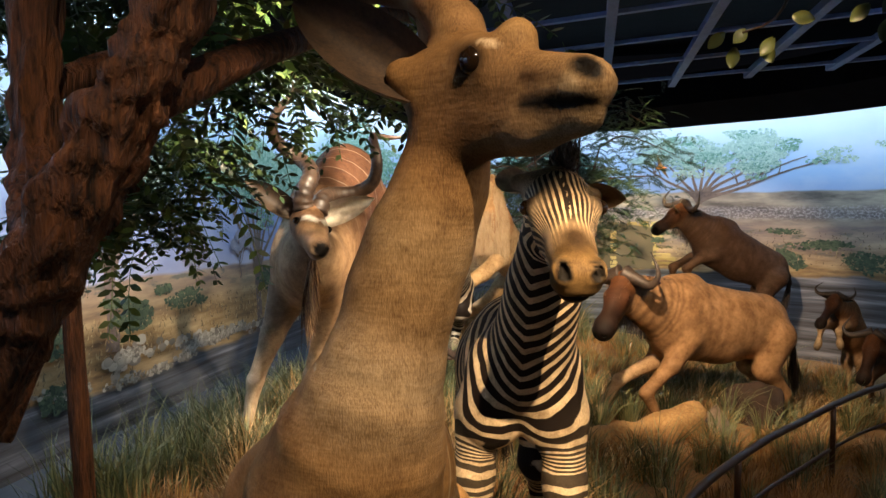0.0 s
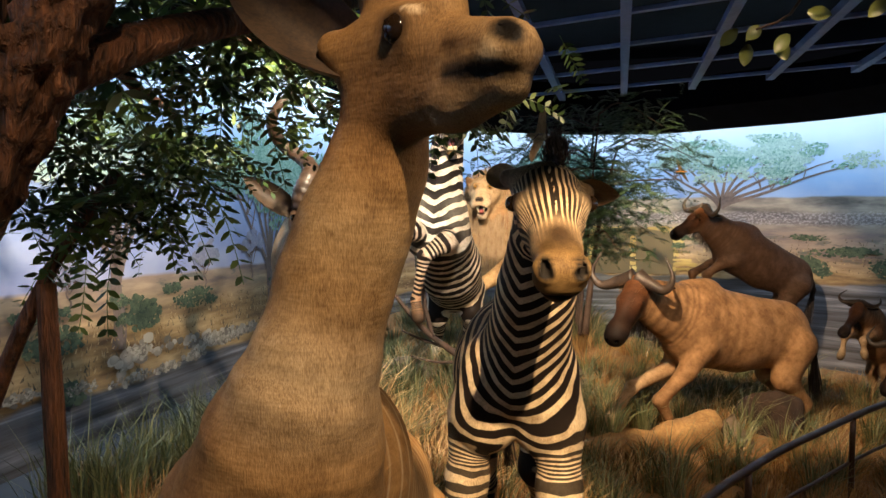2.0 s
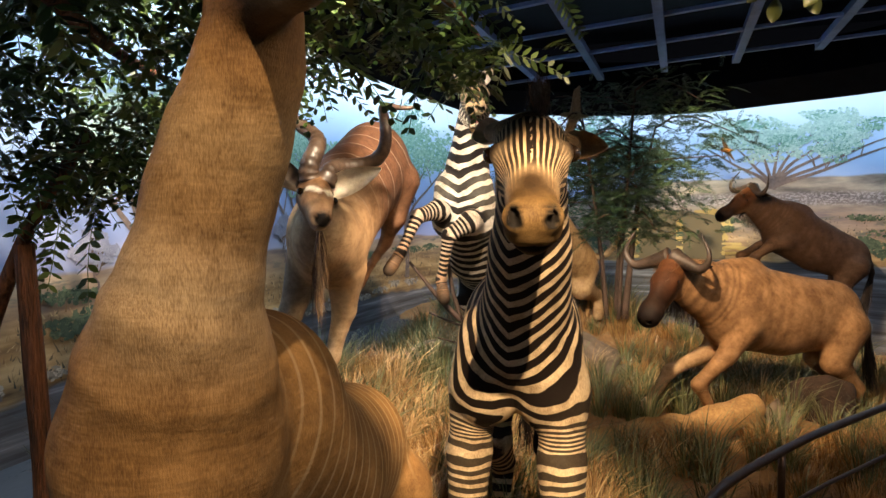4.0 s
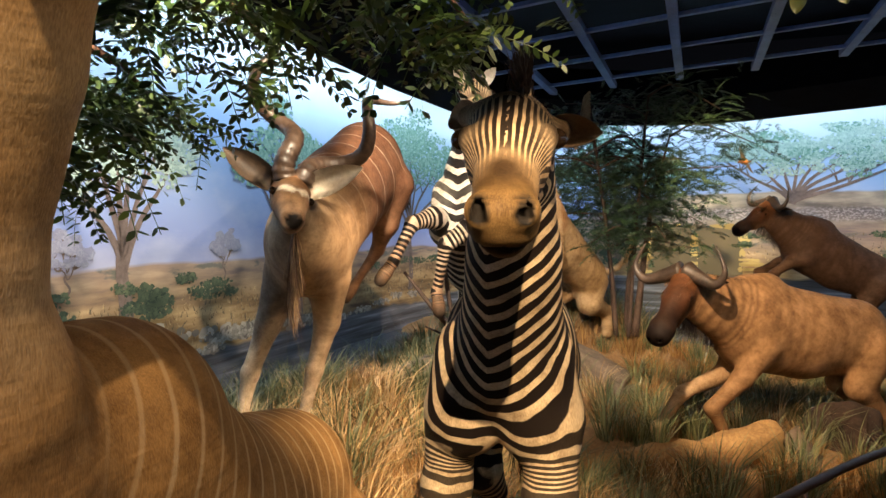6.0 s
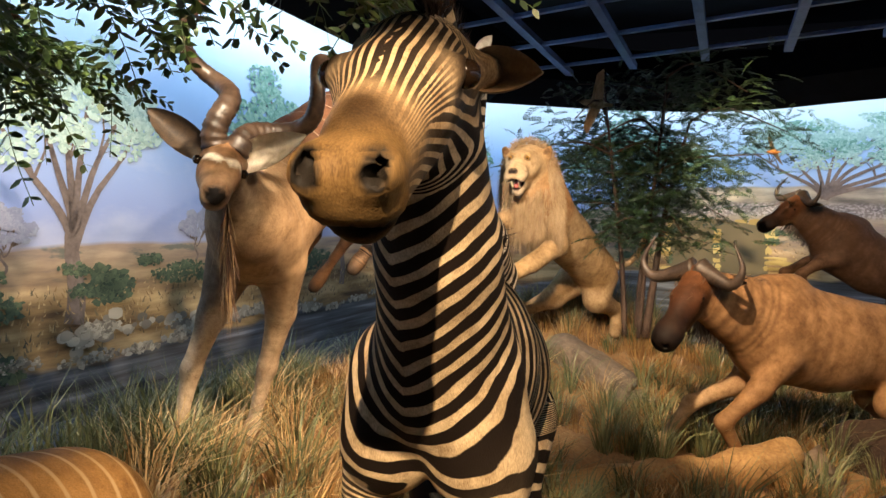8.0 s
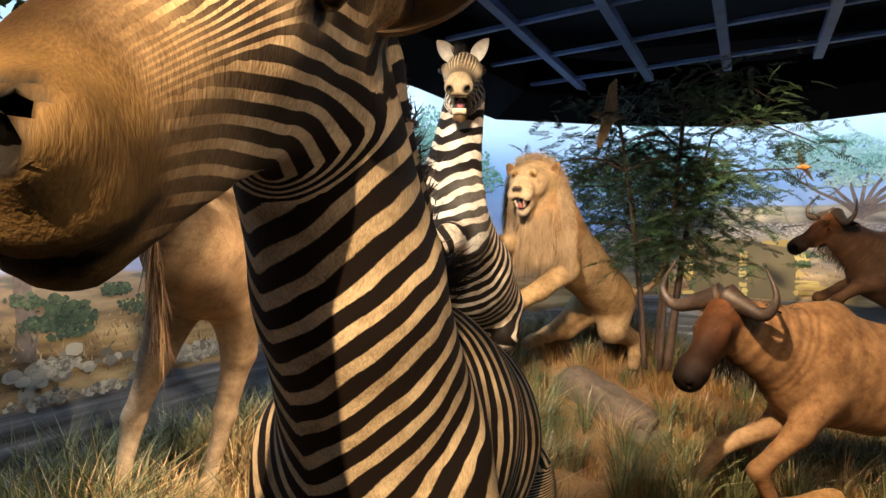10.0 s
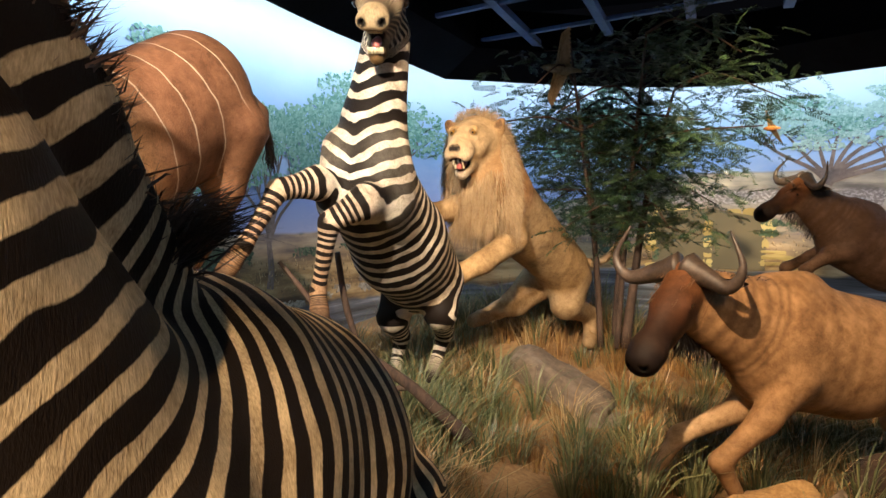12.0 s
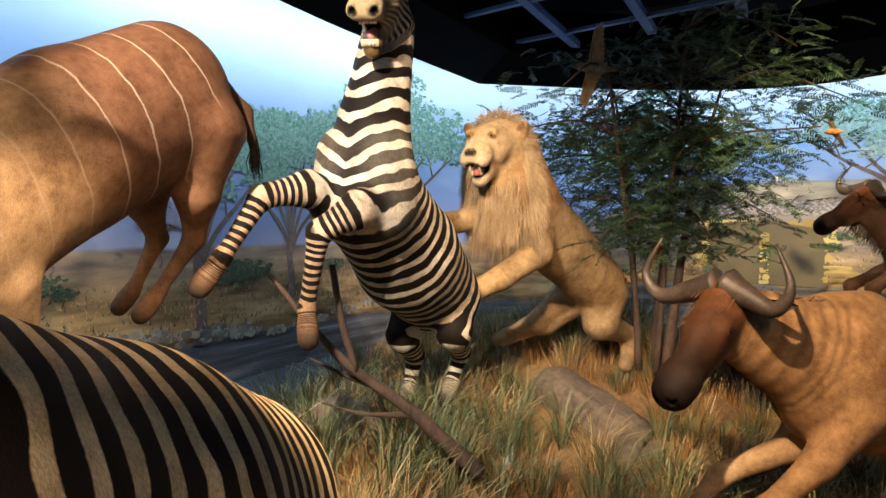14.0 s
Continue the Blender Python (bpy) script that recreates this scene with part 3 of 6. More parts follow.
def painted_tree(s, z0, h, spread, seed, leaves, trunk_w=0.09, dense=1.0, splits=6, crown=0.34):
    rng = random.Random(seed)
    V, F, V2, F2 = [], [], [], []
    fork = z0 + h * rng.uniform(0.36, 0.44)
    flat_limb(V, F, [(s + 0.02 * math.sin(i), z0 + (fork - z0) * i / 6) for i in range(7)], trunk_w * 1.4, trunk_w * 0.8, 0.005)
    for i in range(splits):
        f = (i / (splits - 1) - 0.5) * 2 if splits > 1 else 0
        es, ez = s + f * spread * rng.uniform(0.75, 1.0), z0 + h * (0.93 - 0.16 * f * f) * rng.uniform(0.92, 1.0)
        pts = [(s + (es - s) * (u ** 1.1), fork - 0.1 * h * (1 - u) * abs(f) + (ez - fork) * (u ** 0.85) + 0.02 * math.sin(9 * u + i)) for u in [j / 8 for j in range(9)]]
        flat_limb(V, F, pts, trunk_w * 0.6, 0.012, 0.006)
        for _ in range(3):
            j = rng.randint(3, 7)
            q = pts[j]
            e = (q[0] + rng.uniform(-0.3, 0.3) * spread, q[1] + rng.uniform(0.08, 0.25) * h)
            flat_limb(V, F, [q, ((q[0] + e[0]) / 2 + 0.03, (q[1] + e[1]) / 2), e], 0.022, 0.008, 0.006)
            dabs(V2, F2, rng, e[0], e[1], spread * 0.25, h * 0.06, int(90 * dense), 0.027, 0.008)
        dabs(V2, F2, rng, es, ez, spread * crown, h * 0.08, int(230 * dense), 0.030, 0.008)
    t = raw("painted_trunk", V, F, M_PTRUNK, mural, "flat painted trunk and limbs")
    c = raw("painted_foliage", V2, F2, leaves, mural, "flat painted foliage")
    return t, c


def painted_bush(s, z, rs, rz, seed, mat, count=90, size=0.045):
    rng = random.Random(seed)
    V, F = [], []
    for _ in range(5):
        dabs(V, F, rng, s + rng.uniform(-0.6, 0.6) * rs, z + rng.uniform(-0.3, 0.5) * rz, rs * 0.6, rz * 0.6, count // 5 * 2, size * 0.68, 0.006)
    return raw("painted_bush", V, F, mat, mural, "flat painted bush")


SL = run_of(-2.35, 4.0)
painted_tree(SL - 0.02, 0.98, 1.62, 0.62, 3, M_PLEAF_PALE, 0.10)
painted_bush(SL + 0.28, 1.14, 0.20, 0.17, 5, M_PBUSH, 160)
painted_bush(SL - 0.6, 1.12, 0.28, 0.09, 6, M_PBUSH, 90)
painted_bush(SL - 0.5, 0.78, 0.16, 0.12, 16, M_PBUSH, 90)
painted_tree(SL + 1.0, 1.30, 0.34, 0.15, 7, M_PFAR, 0.014, 0.25, 4)
painted_tree(SL - 0.45, 1.30, 0.32, 0.15, 8, M_PFAR, 0.014, 0.25, 4)
painted_tree(SL + 1.75, 1.30, 0.42, 0.15, 9, M_PFAR, 0.014, 0.25, 4)
painted_bush(SL + 0.12, 0.90, 0.2, 0.07, 10, M_PSTONE, 70, 0.06)
painted_bush(SL + 1.15, 0.86, 0.6, 0.07, 11, M_PSTONE, 150, 0.055)
painted_bush(SL + 2.4, 1.22, 0.4, 0.12, 12, M_PBUSH, 160)
painted_tree(SL + 2.1, 0.75, 1.9, 0.8, 13, M_PLEAF, 0.09, 1.0, 7)
painted_tree(SL + 3.1, 0.95, 1.55, 0.75, 14, M_PLEAF, 0.07, 1.0, 7)
painted_tree(SL + 4.6, 0.9, 2.0, 1.1, 15, M_PLEAF, 0.08, 1.2, 7)
SB = run_of(2.3, 10.5)
painted_tree(SB - 2.2, 1.2, 1.7, 0.8, 22, M_PLEAF, 0.08, 1.0, 6)
painted_bush(SB + 1.6, 1.42, 0.5, 0.07, 24, M_PBUSH, 120)
painted_bush(SB + 2.2, 1.2, 0.4, 0.15, 25, M_PBUSH, 150)
painted_bush(SB + 1.3, 1.25, 0.2, 0.12, 26, M_PBUSH, 90)

def painted_grass(s0, s1, z0, z1, count, seed, mat, hgt=0.07):
    """Upright brush strokes of grass."""
    rng = random.Random(seed)
    V, F = [], []
    for _ in range(count):
        s, z = rng.uniform(s0, s1), rng.uniform(z0, z1)
        h, w, k = hgt * rng.uniform(0.4, 1.2), rng.uniform(0.003, 0.010), rng.uniform(-0.03, 0.03)
        n, l = len(V), 0.005 + rng.uniform(0, 0.003)
        V += [on_wall(s - w, z, l), on_wall(s + w, z, l), on_wall(s + k, z + h, l)]
        F.append((n, n + 1, n + 2))
    return raw("painted_grass", V, F, mat, mural, "flat painted grass strokes")


M_PGRASS = leaf_material("painted_straw", (0.20, 0.12, 0.055), (0.62, 0.46, 0.25))
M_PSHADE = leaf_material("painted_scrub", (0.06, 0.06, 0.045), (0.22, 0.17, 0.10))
for mm in (M_PGRASS, M_PSHADE):
    mm.node_tree.nodes["Principled BSDF"].inputs["Roughness"].default_value = 0.9
painted_grass(SL - 2.2, SL + 5.5, 0.84, 1.20, 1300, 61, M_PGRASS, 0.04)
painted_grass(SL - 2.2, SL + 5.5, 0.80, 1.20, 700, 62, M_PSHADE, 0.05)
painted_grass(SB - 3.5, SB + 5.0, 1.10, 1.45, 700, 63, M_PGRASS, 0.035)
painted_grass(SB - 3.5, SB + 5.0, 1.10, 1.60, 700, 64, M_PSHADE, 0.035)
rngm = random.Random(99)
for i in range(16):
    painted_bush(SL - 1.6 + 0.42 * i, 0.80 + 0.05 * math.sin(i), 0.2, 0.045, 200 + i, M_PSTONE, 34, 0.045)
for i in range(14):
    painted_bush(SL - 1.8 + rngm.uniform(0, 7), rngm.uniform(1.16, 1.34), rngm.uniform(0.1, 0.3), 0.05, 240 + i, M_PBUSH, 50, 0.03)
for i in range(16):
    painted_bush(SB - 3.0 + rngm.uniform(0, 7.5), rngm.uniform(1.1, 1.75), rngm.uniform(0.08, 0.25), 0.06, 260 + i, M_PBUSH, 50, 0.035)
M_POCHRE = leaf_material('painted_ochre_bank', (0.30, 0.20, 0.06), (0.66, 0.52, 0.22))
SY = run_of(1.15, 10.6)


def painted_stones(run, count, size, seed, mat, spread=0.05):
    """Rounded stones along a run of (s, z) points, larger ones below."""
    rng = random.Random(seed)
    V, F = [], []
    for _ in range(count):
        q = rng.random() * (len(run) - 1)
        k = min(int(q), len(run) - 2)
        a, b = run[k], run[k + 1]
        cs = a[0] + (b[0] - a[0]) * (q - k) + rng.gauss(0, spread)
        cz = a[1] + (b[1] - a[1]) * (q - k) + rng.gauss(0, spread * 0.7)
        w, n, lf = size * rng.uniform(0.5, 1.2), len(V), 0.006 + rng.uniform(0, 0.004)
        for i in range(10):
            g = 6.283 * i / 10
            u = w * rng.uniform(0.86, 1.06)
            V.append(on_wall(cs + u * math.cos(g), cz + u * 0.66 * math.sin(g), lf))
        F.append(tuple(range(n, n + 10)))
    return raw("painted_stones", V, F, mat, mural, "flat painted river stones")


painted_stones([(SL - 0.12, 0.86), (SL + 0.10, 0.90), (SL + 0.30, 0.94)], 26, 0.055, 71, M_PSTONE, 0.05)
painted_stones([(SL + 0.35, 0.93), (SL + 0.9, 0.92), (SL + 1.7, 0.84), (SL + 2.6, 0.80)], 80, 0.042, 72, M_PSTONE, 0.04)


def painted_acacia(s, z, left, right, top, seed):
    """A flat-topped acacia: a fan of bare limbs under a wide feathery crown."""
    rng = random.Random(seed)
    V, F, A, B = [], [], ([], []), ([], [])
    ends = []
    n = 9
    for i in range(n):
        q = i / (n - 1)
        es = s - left + (left + right) * q
        ez = top - 0.30 - 0.10 * (2 * q - 1) ** 2 + rng.uniform(-0.04, 0.04)
        pts = [(s + 0.04 * (q - 0.5) + (es - s) * u ** 1.25, z + (ez - z) * u ** (0.75 + 0.5 * abs(q - 0.45)) + 0.02 * math.sin(8 * u + i)) for u in [j / 9 for j in range(10)]]
        flat_limb(V, F, pts, 0.055, 0.012, 0.006)
        ends.append(pts[-1])
        for _ in range(5):
            a = pts[rng.randint(4, 9)]
            e = (a[0] + rng.uniform(-0.22, 0.22), a[1] + rng.uniform(0.10, 0.26))
            flat_limb(V, F, [a, ((a[0] + e[0]) / 2 + 0.02, (a[1] + e[1]) / 2), e], 0.018, 0.006, 0.006)
            ends.append(e)
    for e in ends:
        for _ in range(3):
            c = (e[0] + rng.gauss(0, 0.13), min(e[1] + rng.uniform(-0.03, 0.14), top))
            dabs(*(A if rng.random() < 0.6 else B), rng, c[0], c[1], 0.15, 0.045, 42, 0.024, 0.008)
    raw("painted_trunk", V, F, M_PTRUNK, mural, "flat painted trunk and limbs")
    raw("painted_foliage", A[0], A[1], M_PLEAF_PALE, mural, "flat painted pale foliage")
    raw("painted_foliage", B[0], B[1], M_PLEAF, mural, "flat painted green foliage")


painted_acacia(SB + 0.07, 2.00, 0.85, 1.70, 2.96, 81)
painted_acacia(SB + 3.6, 2.05, 1.1, 1.3, 2.96, 82)


def painted_cliff(s0, s1, z0, z1, seed):
    """Ochre river cliff in broken layers, darker in the joints."""
    rng = random.Random(seed)
    quad = [on_wall(s0, z0, 0.004), on_wall((s0 + s1) / 2, z0, 0.004), on_wall(s1, z0, 0.004), on_wall(s1, z1 - 0.1, 0.004), on_wall((s0 + s1) / 2, z1, 0.004), on_wall(s0, z1 - 0.05, 0.004)]
    raw("painted_rock", quad, [(0, 1, 4, 5), (1, 2, 3, 4)], M_PSHADE, mural, "flat painted dark rock joints")
    V, F = [], []
    z = z0
    while z < z1:
        dz = rng.uniform(0.05, 0.14)
        s = s0 - 0.1 + rng.uniform(0, 0.1)
        while s < s1:
            w = rng.uniform(0.07, 0.34)
            if rng.random() < 0.86:
                n = len(V)
                j = lambda: rng.uniform(-0.018, 0.018)
                for a, b in ((0.01, 0), (w * 0.5, j()), (w - 0.01, 0), (w, dz * 0.5), (w - 0.02, dz - 0.012), (w * 0.5, dz - 0.008 + j()), (0.015, dz - 0.015), (0, dz * 0.5)):
                    V.append(on_wall(s + a + j() * 0.6, z + b + j() * 0.5, 0.007))
                F.append(tuple(range(n, n + 8)))
            s += w
        z += dz
    raw("painted_rock", V, F, M_POCHRE, mural, "flat painted ochre rock layers")


painted_cliff(SY - 0.62, SY + 0.62, 1.02, 1.72, 91)

# pond sheet along the left wall
M_WATER, tw, bw = nodes_of("pond_resin", 0.16)
bw.inputs["Base Color"].default_value = (0.10, 0.11, 0.13, 1)
nw = noise_node(tw, 6.0, 4, coord=coords(tw, "Object", (2, 0.6, 1)))
bump(tw, bw, nw.outputs[0], 0.25, 0.02)
V = [(-2.5, -3.0, 0.43), (-1.2, -3.0, 0.43), (-1.2, 9.8, 0.43), (-2.5, 9.8, 0.43)]
tagged(raw("water", V, [(0, 1, 2, 3)], M_WATER), "still grey resin pond beside the painted river", "water", kind="structure")


# ceiling: dark soffit, grid of steel bars, black void
def ceiling():
    P = curve_points([(*p, 0) for p in FASCIA[:5]], 40) + curve_points([(*p, 0) for p in FASCIA[4:]], 60)[1:]
    V, F = [], []
    for i, p in enumerate(P):
        d = (P[min(i + 1, len(P) - 1)] - P[max(i - 1, 0)]).normalized()
        nrm = Vector((d.y, -d.x, 0))
        q, o = p + nrm * 0.42, p - nrm * 0.03
        V += [(o.x, o.y, 3.45), (o.x, o.y, 3.02), (p.x, p.y, 2.985), (p.x + nrm.x * 0.03, p.y + nrm.y * 0.03, 3.0), (q.x, q.y, 3.22), (q.x, q.y, 3.6)]
    for i in range(len(P) - 1):
        for k in range(5):
            a = i * 6 + k
            F.append((a, a + 6, a + 7, a + 1))
    tagged(raw("ceiling_soffit", V, F, M_BLACK), "black soffit that hides the mural lights", "soffit", kind="structure")
    V = [(-2.7, -3.4, 4.3), (7, -3.4, 4.3), (7, 11.3, 4.3), (-2.7, 11.3, 4.3), (-2.7, -3.4, 4.45), (7, -3.4, 4.45), (7, 11.3, 4.45), (-2.7, 11.3, 4.45)]
    tagged(raw("ceiling", V, [(0, 1, 2, 3), (7, 6, 5, 4), (0, 4, 5, 1), (1, 5, 6, 2), (2, 6, 7, 3), (3, 7, 4, 0)], M_BLACK), "black void above the lighting grid", "ceiling", kind="structure")


ceiling()


def bar(name, a, b, w, h, mat, parent=None, label=""):
    a, b = Vector(a), Vector(b)
    d = (b - a).normalized()
    s = Vector((d.y, -d.x, 0)).normalized() * w / 2
    u = Vector((0, 0, h))
    V = [a - s, a + s, a + s + u, a - s + u, b - s, b + s, b + s + u, b - s + u]
    F = [(0, 1, 2, 3), (7, 6, 5, 4), (0, 4, 5, 1), (1, 5, 6, 2), (2, 6, 7, 3), (3, 7, 4, 0)]
    return raw(name, V, F, mat, parent, label)


grid = tagged(new("ceiling_grid"), "dark steel lighting grid under a black ceiling", "ceiling grid", kind="structure")
BEAM_DIR, ROW_DIR = Vector((0.02, 1.0, 0)).normalized(), Vector((0.95, -0.31, 0)).normalized()
ORIGIN = Vector((-0.50, 8.45, 3.27))
for i in range(-1, 7):
    p = ORIGIN + ROW_DIR * 0.755 * i
    far = 1.0 if 0 <= i <= 3 else 0.3
    bar("beam", p + BEAM_DIR * min(0.45, far), p - BEAM_DIR * 11.2, 0.075, 0.06, M_BEAM, grid)
for j in range(0, 12):
    p = ORIGIN - BEAM_DIR * 0.95 * j + Vector((0, 0, 0.012))
    bar("cross_bar", p - ROW_DIR * 0.75, p + ROW_DIR * 5.3, 0.05, 0.03, M_BEAM, grid)

# hall round the visitors' side
for name, a, b in (("wall_south", (-2.5, -3.2), (6.55, -3.2)),):
    bar(name, (*a, -0.2), (*b, -0.2), 0.15, 4.5, M_HALL).name = name
for ob in bpy.data.objects:
    if ob.name == "wall_south":
        tagged(ob, "plain dark wall of the visitors' hall", "wall", kind="structure")

# strip lights between soffit and mural
SP = curve_points([(*p, 0) for p in FASCIA], 15)
for i in range(14):
    a, b = SP[i], SP[i + 1]
    mid = (a + b) / 2
    d = (b - a).normalized()
    nrm = Vector((-d.y, d.x, 0))
    eye = mid + nrm * 0.12 + Vector((0, 0, 3.30))
    L = lamp("mural_strip_light", "AREA", eye, eye + nrm * 0.62 + Vector((0, 0, -0.55)), 11.5 * (b - a).length, COOL, (b - a).length * 0.95, 0.08)
    dd = (eye + nrm * 0.62 + Vector((0, 0, -0.55)) - eye).normalized()
    x = d
    zax = -dd
    yax = zax.cross(x)
    L.matrix_world = Matrix.Translation(eye) @ Matrix((x, yax, zax)).transposed().to_4x4()

# ---- mounts ----
M_EAR_TAN = simple("ear_hide", (0.20, 0.12, 0.06), (0.42, 0.28, 0.15), 30, 0.7)
M_EAR_PALE = simple("ear_inside", (0.46, 0.38, 0.28), (0.76, 0.68, 0.56), 40, 0.7)
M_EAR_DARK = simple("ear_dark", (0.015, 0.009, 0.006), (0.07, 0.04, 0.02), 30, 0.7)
SET = [None, M_EYE, M_HORN, M_HAIRK, M_EAR_TAN, M_EAR_PALE, M_EAR_DARK, M_TOOTH, M_TONGUE, M_AMBER, M_HORNK, M_HAIRT, M_HAIRB]
EYE_, HORN, HAIRK, EAR, EARIN, EARD, TOOTH, TONGUE, AMBER, HORNK, HAIRT, HAIRB = range(1, 13)


def kit(m):
    return [m] + SET[1:]


def head_axes(poll, nose, roll_to=(0, 0, 1)):
    f = unit(vec(nose) - vec(poll))
    r = unit(np.cross(f, roll_to))
    return f, r, np.cross(r, f)


def zebra_head(h, poll, nose, size=1.0, ph=(12, 16), open_mouth=0.0, up=(0, 0, 1)):
    """Skull, cheeks, muzzle, ears, eyes and mane of a zebra; poll and nose are the ends of its axis."""
    poll, nose = vec(poll), vec(nose)
    f, r, u = head_axes(poll, nose, up)
    L = np.linalg.norm(nose - poll)
    cream, dun = (0.62, 0.47, 0.29), (0.16, 0.095, 0.04)
    s = size
    h.bone(poll + f * 0.02, poll + f * 0.42 * L, 0.100 * s, 0.092 * s, cream, w=0.98, st=1, ph=(ph[0], ph[0] + 0.6), lat=34, side=r)
    h.bone(poll + f * 0.05 - u * 0.07 * s, poll + f * 0.45 * L - u * 0.05 * s, 0.085 * s, 0.07 * s, cream, w=0.85, st=1, ph=(ph[0], ph[0] + 4), lat=8, side=r)
    h.bone(poll + f * 0.42 * L + u * 0.005, poll + f * 0.78 * L, 0.082 * s, 0.066 * s, cream, (0.48, 0.34, 0.19), w=0.86, st=1.0, ph=(ph[0] + 0.6, ph[0] + 1.4), lat=30, side=r)
    if open_mouth:
        h.bone(poll + f * 0.55 * L + u * 0.02, nose + u * 0.03, 0.06 * s, 0.058 * s, (0.45, 0.34, 0.22), dun, side=r)
        jaw = nose - u * 0.145 * s - f * 0.05
        h.bone(poll + f * 0.35 * L - u * 0.05, jaw, 0.055 * s, 0.038 * s, cream, dun, side=r)
        h.cut(poll + f * 0.60 * L - u * 0.055 * s, nose - u * 0.068 * s + f * 0.07, 0.025, 0.050 * s, (0.05, 0.012, 0.01))
        for dx, dz, n in ((0.028, -0.026, 5), (0.028, -0.110, 5)):
            for i in range(n):
                c = nose - f * 0.008 + r * (i - (n - 1) / 2) * 0.014 * s + u * dz * s
                V, F = tube([c + u * 0.014, c, c - u * 0.014], [0.008, 0.009, 0.007], 6)
                h.add(V, F, TOOTH)
        c = nose - u * 0.092 * s - f * 0.05
        V, F = tube([c - f * 0.06, c, c + f * 0.03], [0.02, 0.025, 0.012], 8)
        h.add(V, F, TONGUE)
    else:
        h.bone(poll + f * 0.74 * L - u * 0.004, nose - u * 0.004 - f * 0.012, 0.055 * s, 0.050 * s, (0.34, 0.22, 0.10), dun, st=0.0, side=r, w=1.08)
        h.bone(poll + f * 0.62 * L - u * 0.07 * s, nose - u * 0.074 * s - f * 0.018, 0.042 * s, 0.032 * s, cream, (0.14, 0.075, 0.028), st=0.8, side=r, w=1.15)
        h.bone(nose - u * 0.030 * s + r * 0.026 * s, nose - u * 0.030 * s - r * 0.026 * s, 0.037 * s, 0.037 * s, (0.26, 0.165, 0.065), side=r)
        m = nose - u * 0.064 * s
        h.cut(m + f * 0.008 * s + r * 0.060 * s, m + f * 0.026 * s - u * 0.004, 0.009, 0.010)
        h.cut(m + f * 0.026 * s - u * 0.004, m + f * 0.008 * s - r * 0.060 * s, 0.010, 0.009)
        for sg in (1, -1):
            h.cut(m + f * 0.008 * s + r * sg * 0.060 * s, m - f * 0.055 * s + r * sg * 0.056 * s, 0.009, 0.006)
    h.spot(nose + f * 0.02, 0.108 * s, (0.40, 0.30, 0.18) if open_mouth else (0.150, 0.092, 0.035), 0.0, 0.16)
    h.spot(nose - f * 0.07 + u * 0.050, 0.075 * s, (0.040, 0.023, 0.010), 0.0, 0.7)
    for sg in (1, -1):
        e = poll + f * 0.34 * L + r * sg * 0.103 * s + u * 0.036 * s
        h.spot(e, 0.046 * s, (0.025, 0.016, 0.010), 0.0, 0.4)
        h.bone(e - r * sg * 0.012 + u * 0.012, e - r * sg * 0.012 + f * 0.03 + u * 0.008, 0.018 * s, 0.014 * s, (0.03, 0.02, 0.014))
        h.eye(e + r * sg * 0.002, 0.023 * s)
        nn = nose + r * sg * 0.042 * s + u * 0.016 * s + f * 0.046 * s
        h.bone(nn - f * 0.03, nn - f * 0.012, 0.026 * s, 0.024 * s, dun)
        h.cut(nn + f * 0.02, nn - f * 0.030 + u * 0.012, 0.016 * s, 0.012 * s)

    def face(V, pha, stp):
        q = V - poll
        t, l, v = q @ f, np.abs(q @ r), q @ u + 0.02
        th = np.arctan2(l, v)
        near = np.clip((t + 0.02) / 0.05, 0, 1) * np.clip((0.17 * s - np.hypot(l, v)) / 0.03, 0, 1)
        side = np.clip((th - 0.75) / 0.5, 0, 1)
        mine = 6.4 * th * (1 - side) + side * (6.4 + 17.0 * t / s + 3.4 * (th - 1.0))
        return pha + (mine - pha) * near, stp

    h.fields.append(face)
    return f, r, u, L


def zebra_mane(h, pts, outs, seed, length=0.10, n=90):
    """Upright bristle mane along the crest; outs is its direction at each control."""
    P, O = curve_points([tuple(p) for p in pts], n), curve_points([tuple(o) for o in outs], n)
    rng = random.Random(seed)
    roots, tips, roots2, tips2 = [], [], [], []
    for i, (p, o) in enumerate(zip(P, O)):
        o = o.normalized()
        ln = length * (0.75 + 0.35 * math.sin(i * 0.23)) * rng.uniform(0.8, 1.15)
        t = (P[min(i + 1, n - 1)] - P[max(i - 1, 0)]).normalized()
        dst = (roots, tips) if i < 14 or (i // 4) % 3 else (roots2, tips2)
        for _ in range(30):
            dst[0].append(p - o * 0.02)
            dst[1].append(p + o * ln + t * rng.gauss(0, 0.02))
    h.strands(roots, tips, 0.0019, HAIRK, seed, 0, 0.014)
    h.strands(roots2, tips2, 0.0019, HAIRB, seed + 1, 0, 0.014)


CREAM, WHITE_Z = (0.64, 0.50, 0.31), (0.72, 0.63, 0.50)


